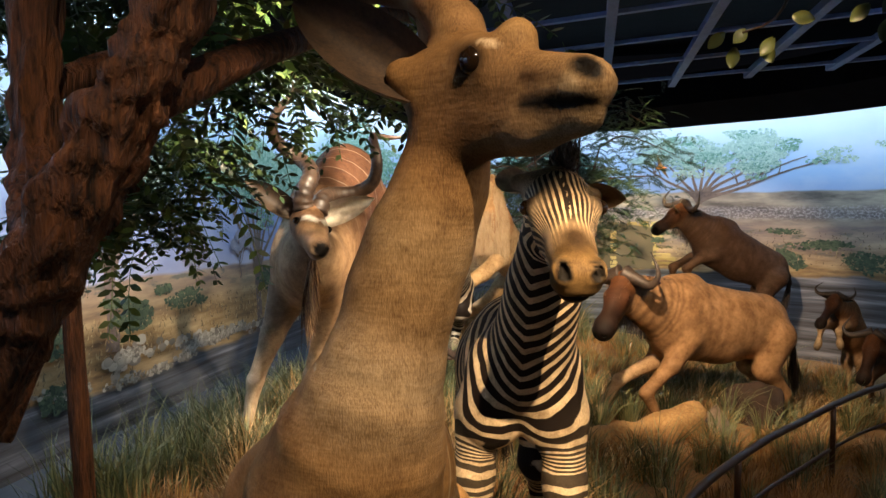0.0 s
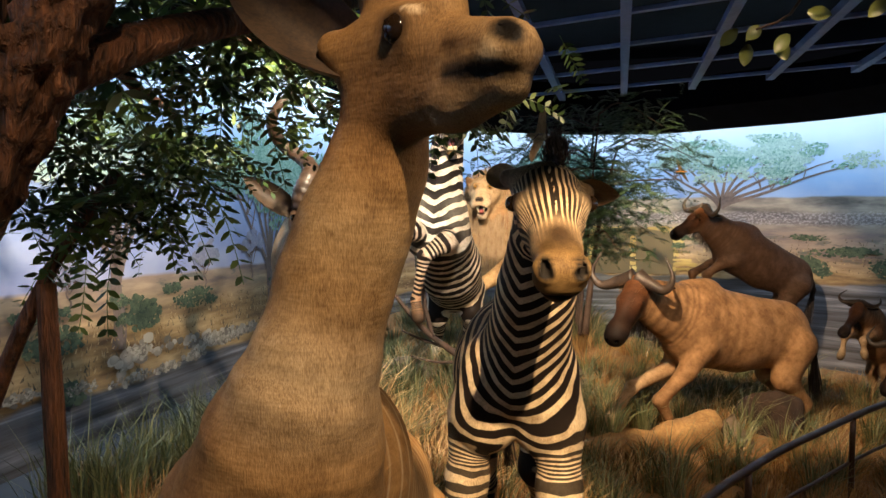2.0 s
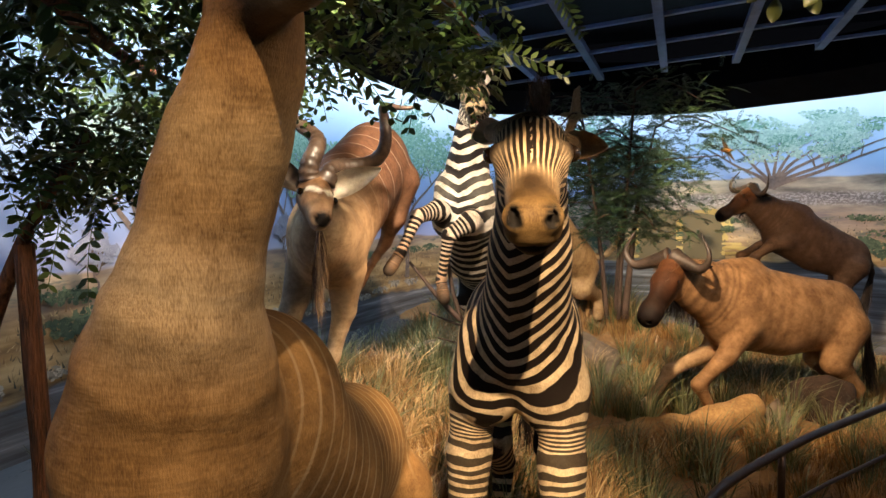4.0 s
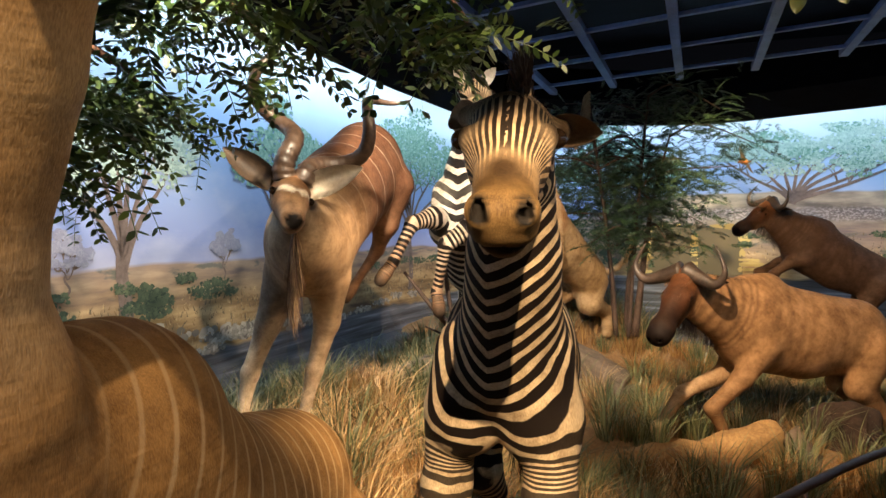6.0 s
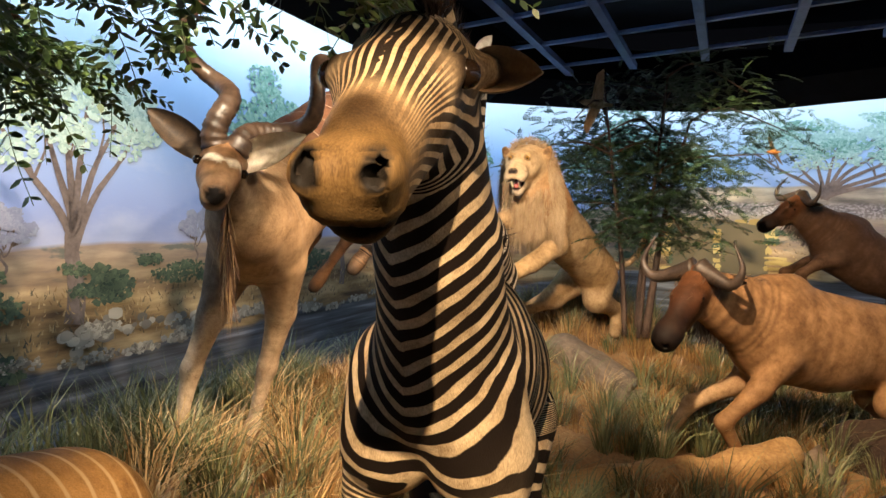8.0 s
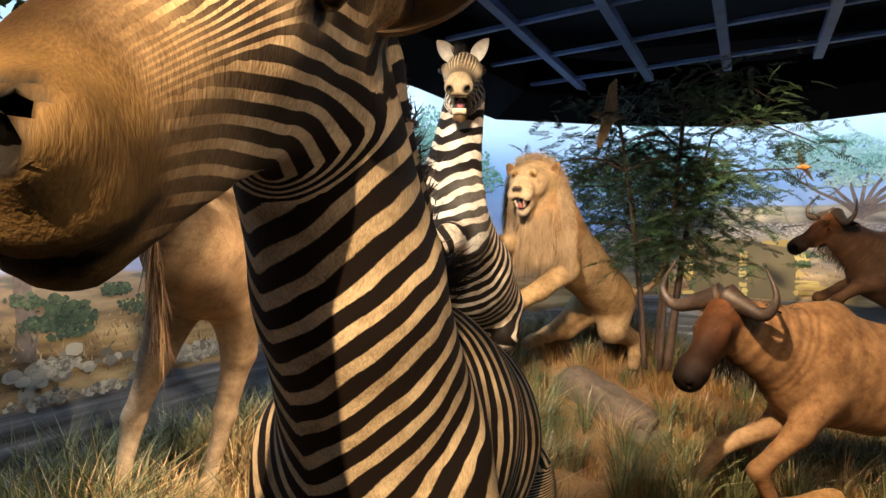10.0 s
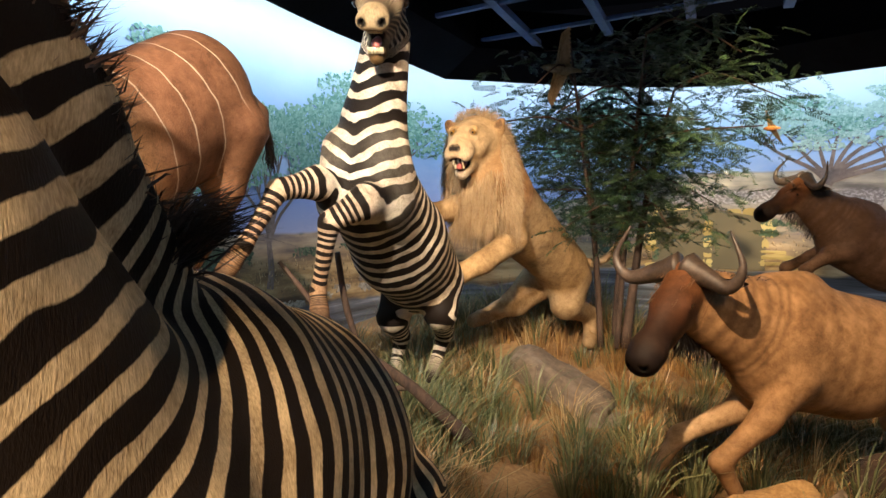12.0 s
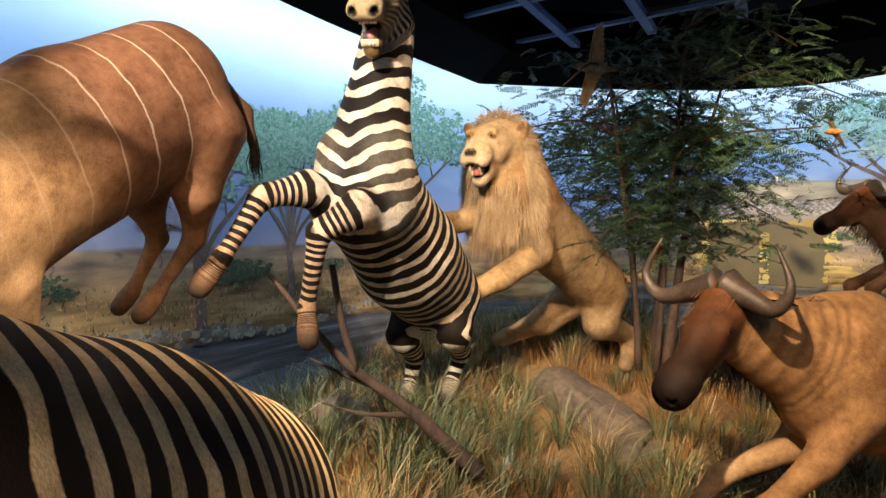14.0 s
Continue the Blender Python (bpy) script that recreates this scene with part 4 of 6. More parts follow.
def build_zebra_front():
    h = Hide("zebra_mount", (1, 0.06, 0), 0.013)
    c = CREAM
    R, Mi, Wi = (0.27, 3.42, 1.08), (0.36, 3.10, 1.18), (0.42, 2.80, 1.28)
    h.bone(R, Mi, 0.235, 0.275, c, w=0.95, st=1, ph=(-10.5, -5.0))
    h.bone(Mi, Wi, 0.275, 0.265, c, w=0.86, st=1, ph=(-5.0, 0.0))
    h.bone(Wi, (0.47, 2.58, 1.32), 0.27, 0.21, c, w=0.80, st=1, ph=(0, 3.0))
    # brisket and breast
    h.bone((0.33, 2.60, 1.12), (0.37, 2.57, 1.29), 0.150, 0.150, c, st=1, ph=(-1.2, 3.2), w=0.9)
    h.bone((0.56, 2.60, 1.12), (0.54, 2.57, 1.29), 0.150, 0.150, c, st=1, ph=(-1.2, 3.2), w=0.9)
    # neck
    h.bone((0.47, 2.60, 1.30), (0.54, 2.34, 1.62), 0.20, 0.148, c, w=0.86, st=1, ph=(3.0, 8.6), lat=-6)
    h.bone((0.54, 2.34, 1.62), (0.585, 2.15, 1.86), 0.148, 0.115, c, w=0.84, st=1, ph=(8.6, 13.0), lat=-6)
    f, r, u, L = zebra_head(h, (0.588, 2.10, 1.935), (0.657, 1.745, 1.735), 1.0, (12, 16))
    poll = vec((0.588, 2.10, 1.935))
    for sg, tip in ((-1, (0.800, 2.12, 1.925)), (1, (0.385, 2.25, 2.0))):
        b = poll + r * sg * 0.085 + u * (0.01 + 0.02 * sg) - f * 0.02
        ear(h, b, tip, 0.040, (0.0, -1, 0.1), EAR, EAR, 0.016)
        h.bone(b - r * sg * 0.02, b + (vec(tip) - b) * 0.25, 0.035, 0.028, (0.34, 0.22, 0.11))
    zebra_mane(h, [(0.64, 2.00, 2.03), (0.595, 2.16, 2.05), (0.577, 2.345, 1.94), (0.543, 2.545, 1.725), (0.49, 2.72, 1.54)],
               [(0.1, -0.9, 0.6), (0, 0.3, 1), (0, 0.75, 0.8), (0.05, 0.8, 0.7), (0.1, 0.5, 0.6)], 41, 0.062)
    crest = [(0.600, 2.17, 2.035), (0.578, 2.35, 1.925), (0.545, 2.54, 1.715), (0.50, 2.70, 1.545)]
    for a, b in zip(crest, crest[1:]):
        h.bone(a, b, 0.046, 0.046, c, w=0.45, st=1, side=(1, 0, 0))
    h.strands([(0.50, 2.69, 1.57)] * 220, [(0.56, 2.76, 1.63)] * 220, 0.0018, HAIRK, 43, -0.02, 0.022)

    def torso(V, pha, stp):
        q = V - vec((0.46, 2.62, 1.30))
        d = unit((0.10, -0.42, 0.62))
        body = -18.0 * q[:, 1] + 2.0 * q[:, 2]
        neck = 17.5 * (q @ d) - 12.0 * np.abs(q[:, 0] - 0.14 * q[:, 2]) * np.clip((q[:, 2] + 0.22) / 0.25, 0.15, 1) + 0.4
        t = np.clip((-q[:, 1] * 0.8 + q[:, 2] * 0.15 + 0.14) / 0.22, 0, 1)
        t = t * t * (3 - 2 * t)
        mine = body + (neck - body) * t
        low = np.clip((V[:, 2] - 0.93) / 0.10, 0, 1)
        return pha + (mine - pha) * low, stp

    h.fields.insert(0, torso)
    # legs
    leg(h, [(0.27, 2.66, 1.10), (0.255, 2.62, 0.86), (0.25, 2.58, 0.56), (0.25, 2.60, 0.24), (0.25, 2.55, 0.14)], [0.125, 0.086, 0.060, 0.042, 0.046], c, c, 0.92, (-2.5, -29), w=0.8)
    leg(h, [(0.60, 2.62, 1.10), (0.61, 2.54, 0.88), (0.63, 2.46, 0.56), (0.64, 2.48, 0.24), (0.64, 2.43, 0.12)], [0.125, 0.086, 0.060, 0.042, 0.046], c, c, 0.92, (-2.5, -29), w=0.8)
    for x in (0.22, 0.52):
        leg(h, [(x - 0.06, 3.44, 0.94), (x - 0.06, 3.36, 0.66), (x - 0.06, 3.60, 0.46), (x - 0.06, 3.54, 0.24), (x - 0.06, 3.50, 0.16)], [0.17, 0.10, 0.058, 0.042, 0.045], c, c, 1, (0, 12), w=0.75)
    # tail
    leg(h, [(0.25, 3.64, 1.16), (0.25, 3.74, 1.04), (0.25, 3.77, 0.74)], [0.04, 0.028, 0.02], c, (0.03, 0.02, 0.015), 1, (0, 8), None)
    tl = [(0.25, 3.77, 0.76)] * 60
    h.strands(tl, [(0.25, 3.79, 0.46)] * 60, 0.004, HAIRK, 44, 0, 0.03)
    h.spot((0.45, 2.80, 0.90), 0.24, (0.5, 0.36, 0.2), None, 0.5)
    return h.mesh(0.0105, kit(M_ZEBRA), "mounted plains zebra standing with raised head, black and cream stripes", "animal mount")


def build_zebra_rearing():
    h = Hide("zebra_mount", (0.95, 0.3, 0), 0.015)
    c = WHITE_Z
    hip, mid, sh = (-0.52, 5.98, 1.27), (-0.50, 5.62, 1.46), (-0.47, 5.22, 1.72)
    h.bone(hip, mid, 0.255, 0.290, c, w=0.92, st=1, ph=(-7, -3.5))
    h.bone(mid, sh, 0.290, 0.255, c, w=0.9, st=1, ph=(-3.5, 0))
    h.bone((-0.57, 5.10, 1.68), (-0.56, 5.12, 1.92), 0.135, 0.13, c, st=0.85, ph=(-1, 2.2))
    h.bone((-0.35, 5.12, 1.68), (-0.38, 5.14, 1.92), 0.135, 0.13, c, st=0.85, ph=(-1, 2.2))
    h.bone(sh, (-0.46, 5.20, 2.06), 0.255, 0.185, c, w=0.85, st=1, ph=(0, 3.8))
    h.bone((-0.46, 5.20, 2.06), (-0.41, 5.24, 2.50), 0.182, 0.132, c, w=0.86, st=1, ph=(3.8, 8.5))
    f, r, u, L = zebra_head(h, (-0.40, 5.18, 2.630), (-0.30, 4.86, 2.450), 1.06, (9, 13), 1.0)
    poll = vec((-0.40, 5.18, 2.630))
    for sg, tip in ((1, poll + r * 0.15 + u * 0.17), (-1, poll - r * 0.14 + u * 0.18)):
        ear(h, poll + r * sg * 0.06 + u * 0.06, tip, 0.045, (0.2, -1, 0.2), EAR, EARIN)
    zebra_mane(h, [(-0.42, 5.10, 2.70), (-0.43, 5.28, 2.68), (-0.44, 5.37, 2.45), (-0.46, 5.42, 2.1), (-0.47, 5.45, 1.92)],
               [(0, -0.2, 1), (0, 0.6, 0.8), (0, 1, 0.2), (0, 1, 0.2), (0, 1, 0.3)], 51, 0.08, 60)

    def torso(V, pha, stp):
        q = V - vec((-0.47, 5.22, 1.72))
        body = 12.0 * (q @ unit((0.03, -0.76, 0.65)))
        neck = 10.5 * q[:, 2] - 4.5 * np.abs(q[:, 0]) + 2.3
        t = np.clip((-q[:, 1] * 0.5 + q[:, 2] + 0.10) / 0.25, 0, 1)
        mine = body + (neck - body) * t
        keep = np.clip((V[:, 1] - 4.88) / 0.06, 0, 1) * np.clip((V[:, 2] - 0.94) / 0.10, 0, 1)
        return pha + (mine - pha) * keep, stp

    h.fields.insert(0, torso)
    # forelegs pawing
    leg(h, [(-0.34, 5.10, 1.68), (-0.36, 4.92, 1.68), (-0.50, 4.84, 1.58), (-0.57, 4.86, 1.26), (-0.55, 4.84, 1.18)], [0.11, 0.076, 0.045, 0.031, 0.035], c, (0.40, 0.22, 0.11), 1, (-4, 18), w=0.9)
    leg(h, [(-0.56, 5.10, 1.70), (-0.59, 4.88, 1.76), (-0.68, 4.70, 1.72), (-0.76, 4.56, 1.47), (-0.80, 4.53, 1.40)], [0.105, 0.072, 0.044, 0.031, 0.035], c, (0.40, 0.22, 0.11), 1, (-4, 18), w=0.9)
    # hind legs
    leg(h, [(-0.40, 6.02, 1.20), (-0.36, 5.92, 1.04), (-0.42, 6.16, 0.88), (-0.46, 6.12, 0.70), (-0.46, 6.08, 0.66)], [0.17, 0.10, 0.05, 0.034, 0.038], c, c, 1, (-7, -17), w=0.85)
    leg(h, [(-0.64, 6.02, 1.20), (-0.66, 5.90, 1.00), (-0.70, 6.12, 0.84), (-0.72, 6.10, 0.66), (-0.72, 6.06, 0.62)], [0.17, 0.10, 0.05, 0.034, 0.038], c, c, 1, (-7, -17), w=0.85)
    h.spot((-0.50, 5.00, 1.74), 0.17, (0.78, 0.72, 0.62), None, 0.6)
    return h.mesh(0.0135, kit(M_ZEBRA), "mounted plains zebra rearing with open mouth, seized by the lion", "animal mount")


def spiral_horn(h, base, axis, out, length, turns, rad, r0, slot, start=0.0, n=96):
    """A corkscrew horn that widens outwards."""
    base, ax = vec(base), unit(axis)
    o = unit(vec(out) - ax * (vec(out) @ ax))
    q = np.cross(ax, o)
    pts, rr = [], []
    for i in range(n):
        s = i / (n - 1)
        a = start + turns * 2 * math.pi * s
        w = rad * (0.15 + 0.85 * min(1, s * 2.2)) * (1 - 0.35 * s)
        pts.append(base + ax * length * s + o * (w * math.cos(a) - rad * 0.15 * math.cos(start) + 0.10 * s) + q * (w * math.sin(a) - rad * 0.15 * math.sin(start)))
        rr.append((r0 * (1 - s) ** 0.75 + 0.004) * (1 + 0.055 * math.sin(i * 1.45) * (1 - s)))
    V, F = tube(pts, rr, 10, 0.07)
    h.add(V, F, slot)




def build_kudu_doe():
    h = Hide("kudu_mount", (0.97, 0.2, 0), 0.010)
    c = (0.30, 0.172, 0.068)
    fc = (0.20, 0.110, 0.045)
    # head in profile
    poll, nose = vec((0.461, 0.935, 2.072)), vec((0.678, 0.770, 2.036))
    f, r, u = head_axes(poll, nose)
    h.bone(poll, (0.528, 0.89, 2.077), 0.050, 0.046, c, fc, w=0.9, side=r)
    h.bone((0.520, 0.895, 2.072), (0.660, 0.780, 2.042), 0.045, 0.027, fc, (0.24, 0.145, 0.065), w=0.85, side=r)
    # jaw in a deeper brown: the shade under the head, put into the hide
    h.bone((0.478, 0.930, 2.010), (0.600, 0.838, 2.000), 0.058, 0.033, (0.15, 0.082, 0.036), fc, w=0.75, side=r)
    h.bone((0.50, 0.915, 2.035), (0.60, 0.838, 2.022), 0.050, 0.036, fc, w=0.85, side=r)
    h.bone((0.640, 0.800, 2.036), (0.678, 0.770, 2.036), 0.025, 0.023, (0.30, 0.20, 0.10), (0.38, 0.27, 0.15), w=1.1, side=r)
    h.bone((0.600, 0.838, 1.993), (0.668, 0.784, 1.999), 0.027, 0.020, (0.36, 0.25, 0.14), (0.42, 0.31, 0.18), side=r)
    # lips, nostrils, tear line, brow stripe
    for sg in (1, -1):
        lip = nose + r * sg * 0.021 - u * 0.024
        h.cut(lip + f * 0.030 - r * sg * 0.004, lip - f * 0.035 + r * sg * 0.006, 0.0045, 0.004)
        h.cut(lip - f * 0.035 + r * sg * 0.006, lip - f * 0.080 - u * 0.004 + r * sg * 0.013, 0.004, 0.003)
        nn = nose + r * sg * 0.021 + u * 0.015 + f * 0.010
        h.cut(nn + f * 0.012 + r * sg * 0.006, nn - f * 0.016 + u * 0.004, 0.010, 0.008)
        h.spot(nose - f * 0.015 + r * sg * 0.024 - u * 0.006, 0.022, (0.46, 0.35, 0.21), None, 0.5)
        e = poll + f * 0.108 + r * sg * 0.038 + u * 0.024
        h.spot(e, 0.031, (0.016, 0.010, 0.007), None, 0.5)
        h.bone(e - r * sg * 0.006 + u * 0.018 - f * 0.016, e - r * sg * 0.004 + u * 0.016 + f * 0.018, 0.009, 0.008, (0.20, 0.12, 0.055))
        h.bone(e - r * sg * 0.008 - u * 0.016 - f * 0.012, e - r * sg * 0.006 - u * 0.017 + f * 0.014, 0.007, 0.006, (0.12, 0.07, 0.03))
        h.eye(e - r * sg * 0.002, 0.021)
        for i in range(9):
            h.spot(e + f * (0.012 + 0.009 * i) - r * sg * 0.0012 * i + u * (0.024 - 0.0009 * i), 0.0085 - 0.0004 * i, (0.60, 0.47, 0.31), None, 0.5)
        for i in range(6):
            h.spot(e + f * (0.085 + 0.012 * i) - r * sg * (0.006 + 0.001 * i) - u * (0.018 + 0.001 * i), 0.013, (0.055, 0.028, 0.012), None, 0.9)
        # soft dark spots paint shade along the lower cheek
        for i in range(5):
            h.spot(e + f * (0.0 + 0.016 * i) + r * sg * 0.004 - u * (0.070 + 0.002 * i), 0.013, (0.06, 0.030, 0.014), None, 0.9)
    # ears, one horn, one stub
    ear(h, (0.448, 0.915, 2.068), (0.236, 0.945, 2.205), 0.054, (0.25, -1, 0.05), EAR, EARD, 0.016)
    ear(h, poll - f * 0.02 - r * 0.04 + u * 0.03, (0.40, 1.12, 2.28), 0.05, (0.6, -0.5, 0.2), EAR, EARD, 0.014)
    h.bone((0.450, 0.930, 2.060), (0.405, 0.935, 2.088), 0.034, 0.022, c)
    h.bone((0.504, 0.925, 2.105), (0.490, 0.935, 2.150), 0.034, 0.032, (0.29, 0.18, 0.08))
    h.bone((0.490, 0.935, 2.150), (0.450, 0.955, 2.200), 0.031, 0.029, (0.26, 0.15, 0.07))
    h.bone((0.450, 0.955, 2.200), (0.380, 1.00, 2.235), 0.028, 0.024, (0.22, 0.13, 0.06), (0.10, 0.05, 0.03))
    h.bone((0.380, 1.00, 2.235), (0.300, 1.05, 2.240), 0.023, 0.014, (0.10, 0.05, 0.03))
    h.bone((0.572, 0.868, 2.088), (0.582, 0.850, 2.112), 0.027, 0.025, (0.33, 0.21, 0.09))
    # neck with soft folds, a pale fold at its root, creases beside it darkened in the hide colour, breast and shoulder
    # throat starts darker, the jaw's shadow put into its colour
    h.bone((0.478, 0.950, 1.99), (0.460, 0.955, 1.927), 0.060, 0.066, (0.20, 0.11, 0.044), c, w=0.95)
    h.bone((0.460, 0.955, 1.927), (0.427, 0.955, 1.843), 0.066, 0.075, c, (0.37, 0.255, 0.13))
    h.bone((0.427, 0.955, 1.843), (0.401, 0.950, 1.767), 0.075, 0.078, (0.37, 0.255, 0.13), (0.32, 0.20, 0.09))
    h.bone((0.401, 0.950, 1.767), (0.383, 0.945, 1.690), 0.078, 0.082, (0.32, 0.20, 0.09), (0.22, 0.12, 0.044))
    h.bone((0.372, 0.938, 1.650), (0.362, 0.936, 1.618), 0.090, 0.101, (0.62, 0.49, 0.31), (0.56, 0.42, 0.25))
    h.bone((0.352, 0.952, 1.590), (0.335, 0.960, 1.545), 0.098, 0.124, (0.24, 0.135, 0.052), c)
    h.bone((0.330, 0.965, 1.53), (0.295, 0.990, 1.43), 0.130, 0.155, c)
    h.bone((0.260, 1.040, 1.46), (0.200, 1.10, 1.36), 0.125, 0.165, c)
    h.bone((0.295, 0.990, 1.40), (0.260, 1.03, 1.16), 0.158, 0.145, c, w=0.95)

    h.shrink((0.662, -0.056, 1.89), 0.93)

    def flank(V, pha, stp):
        return 21.0 * ((V - vec((0.30, 1.05, 1.40))) @ unit((-0.10, 0.90, -0.36))) + 0.5, stp

    h.fields.append(flank)
    # trunk with white stripes down the flanks
    tk = (0.31, 0.175, 0.064)
    h.bone((0.325, 0.96, 1.47), (0.285, 1.16, 1.43), 0.125, 0.165, c, tk, w=0.9, st=0.3)
    h.bone((0.285, 1.12, 1.41), (0.245, 1.40, 1.22), 0.175, 0.175, tk, w=0.92, st=0.75)
    h.bone((0.245, 1.40, 1.22), (0.19, 1.72, 1.16), 0.175, 0.165, tk, w=0.9, st=0.75)
    for x, y in ((0.17, 1.04), (0.37, 1.08)):
        leg(h, [(x, y, 1.10), (x, y, 0.82), (x, y - 0.03, 0.50), (x, y - 0.02, 0.24), (x, y - 0.05, 0.15)], [0.09, 0.055, 0.038, 0.026, 0.030], c, c)
    for x, y in ((0.10, 1.73), (0.27, 1.77)):
        leg(h, [(x, y, 1.04), (x, y - 0.06, 0.84), (x, y + 0.12, 0.60), (x, y + 0.07, 0.28), (x, y + 0.04, 0.20)], [0.12, 0.075, 0.042, 0.028, 0.032], c, c)
    leg(h, [(0.16, 1.87, 1.22), (0.15, 1.94, 1.10), (0.15, 1.96, 0.92)], [0.028, 0.023, 0.028], c, (0.05, 0.03, 0.02), hoof=None)
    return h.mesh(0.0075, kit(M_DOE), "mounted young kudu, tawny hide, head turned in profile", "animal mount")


def build_kudu_bull():
    h = Hide("kudu_mount", (0.9, 0.32, 0), 0.015)
    g, b, d = (0.37, 0.25, 0.150), (0.150, 0.070, 0.038), (0.20, 0.155, 0.115)
    poll, nose = vec((-0.622, 3.095, 1.850)), vec((-0.490, 2.905, 1.735))
    f, r, u = head_axes(poll, nose, (0.2, 0.2, 1))
    r = -r
    h.bone(poll, poll + f * 0.10, 0.086, 0.077, (0.26, 0.14, 0.075), w=0.9, side=r)
    h.bone(poll - u * 0.05, poll + f * 0.12 - u * 0.03, 0.06, 0.045, (0.34, 0.22, 0.13), w=0.9, side=r)
    h.bone(poll + f * 0.10, nose, 0.068, 0.052, (0.30, 0.17, 0.09), (0.24, 0.14, 0.08), w=0.95, side=r)
    h.bone(nose - f * 0.05 - u * 0.035, nose - u * 0.035, 0.03, 0.028, (0.5, 0.42, 0.32), (0.62, 0.54, 0.44), side=r)
    h.spot(nose + f * 0.050 + u * 0.010, 0.044, (0.010, 0.008, 0.008), None, 0.25)
    for sg in (1, -1):
        e = poll + f * 0.085 + r * sg * 0.081 + u * 0.020
        h.spot(e, 0.032, (0.02, 0.012, 0.008), None, 0.4)
        h.eye(e + r * sg * 0.002, 0.017)
        for i in range(4):
            h.spot(poll + f * (0.10 + 0.012 * i) + r * sg * (0.058 - 0.013 * i) + u * (0.050 + 0.006 * i), 0.021, (0.85, 0.77, 0.66), None, 0.35)
        h.cut(nose + r * sg * 0.022 + f * 0.05 + u * 0.008, nose + r * sg * 0.018 + f * 0.02 + u * 0.006, 0.009, 0.006)
    # right ear pale, left ear dark: the side light is put into their colours
    ear(h, poll + r * 0.055 - f * 0.03, (-0.31, 3.17, 1.955), 0.060, (0.5, -0.9, 0.1), EARIN, EARIN, 0.012)
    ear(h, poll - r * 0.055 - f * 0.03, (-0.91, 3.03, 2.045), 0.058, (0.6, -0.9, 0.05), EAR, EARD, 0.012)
    spiral_horn(h, poll - r * 0.035 + u * 0.05 - f * 0.01, (-0.10, 0.12, 1.0), (-1, -0.2, 0), 0.66, 1.5, 0.10, 0.044, HORNK, 0.9)
    spiral_horn(h, poll + r * 0.035 + u * 0.05 - f * 0.01, (0.42, 0.62, 0.66), (0.8, -0.3, 0.5), 0.66, -1.5, 0.10, 0.044, HORNK, -0.9)
    # neck, beard, brisket
    h.bone((-0.63, 3.16, 1.82), (-0.72, 3.38, 1.66), 0.088, 0.16, d, g, w=0.8)
    h.bone((-0.72, 3.40, 1.64), (-0.82, 3.62, 1.62), 0.20, 0.25, g, w=0.85)
    rng = random.Random(5)
    ro, ti = [], []
    for i in range(260):
        s = rng.random()
        p = vec((-0.60, 3.10, 1.72)) * (1 - s) + vec((-0.72, 3.26, 1.42)) * s
        ro.append(tuple(p))
        ti.append((p[0] + rng.gauss(0.03, 0.02), p[1] - 0.03 + rng.gauss(0, 0.02), p[2] - rng.uniform(0.12, 0.30)))
    h.strands(ro[:150], ti[:150], 0.003, HAIRB, 9, 0, 0.012)
    h.strands(ro[150:], ti[150:], 0.003, HAIRT, 10, 0, 0.008)
    # trunk rising to the rump, thin white stripes
    h.bone((-0.80, 3.58, 1.62), (-0.85, 3.98, 1.86), 0.27, 0.285, g, b, w=0.82, st=0.35, ph=(0, 3.5))
    h.bone((-0.85, 3.98, 1.86), (-0.865, 4.36, 2.05), 0.285, 0.285, b, w=0.85, st=0.8, ph=(3.5, 7.0))
    h.bone((-0.82, 3.66, 1.88), (-0.87, 4.40, 2.30), 0.06, 0.04, b, st=0.5, ph=(0.7, 7.4))
    for i in range(46):
        q = i / 45
        h.spot((-0.82 - 0.05 * q, 3.62 + 0.72 * q, 1.945 + 0.395 * q), 0.019, (0.55, 0.45, 0.35), None, 0.6)

    def flank(V, pha, stp):
        return 6.6 * ((V - vec((-0.80, 3.58, 1.62))) @ unit((-0.08, 0.86, 0.46))), stp

    h.fields.append(flank)
    # forelegs reaching down, the left one darkened in colour as the unlit side
    leg(h, [(-0.92, 3.56, 1.46), (-1.03, 3.56, 1.20), (-1.13, 3.54, 0.94), (-1.19, 3.52, 0.62), (-1.22, 3.48, 0.54)], [0.12, 0.062, 0.042, 0.028, 0.032], d, (0.70, 0.57, 0.43))
    leg(h, [(-0.74, 3.66, 1.44), (-0.80, 3.76, 1.20), (-0.90, 3.80, 0.92), (-0.98, 3.80, 0.62), (-1.00, 3.77, 0.52)], [0.12, 0.064, 0.042, 0.028, 0.032], g, (0.70, 0.57, 0.43))
    # hind legs
    leg(h, [(-0.74, 4.42, 1.94), (-0.75, 4.42, 1.72), (-0.84, 4.50, 1.55), (-0.98, 4.44, 1.32), (-1.00, 4.42, 1.28)], [0.17, 0.078, 0.036, 0.024, 0.028], b, (0.30, 0.16, 0.085))
    leg(h, [(-0.98, 4.44, 1.92), (-1.04, 4.44, 1.70), (-1.14, 4.60, 1.54), (-1.24, 4.56, 1.32), (-1.26, 4.54, 1.28)], [0.16, 0.078, 0.036, 0.024, 0.028], b, (0.30, 0.16, 0.085))
    leg(h, [(-0.82, 4.62, 2.16), (-0.77, 4.70, 2.06), (-0.74, 4.72, 1.92)], [0.03, 0.025, 0.02], b, (0.05, 0.03, 0.02), hoof=None)
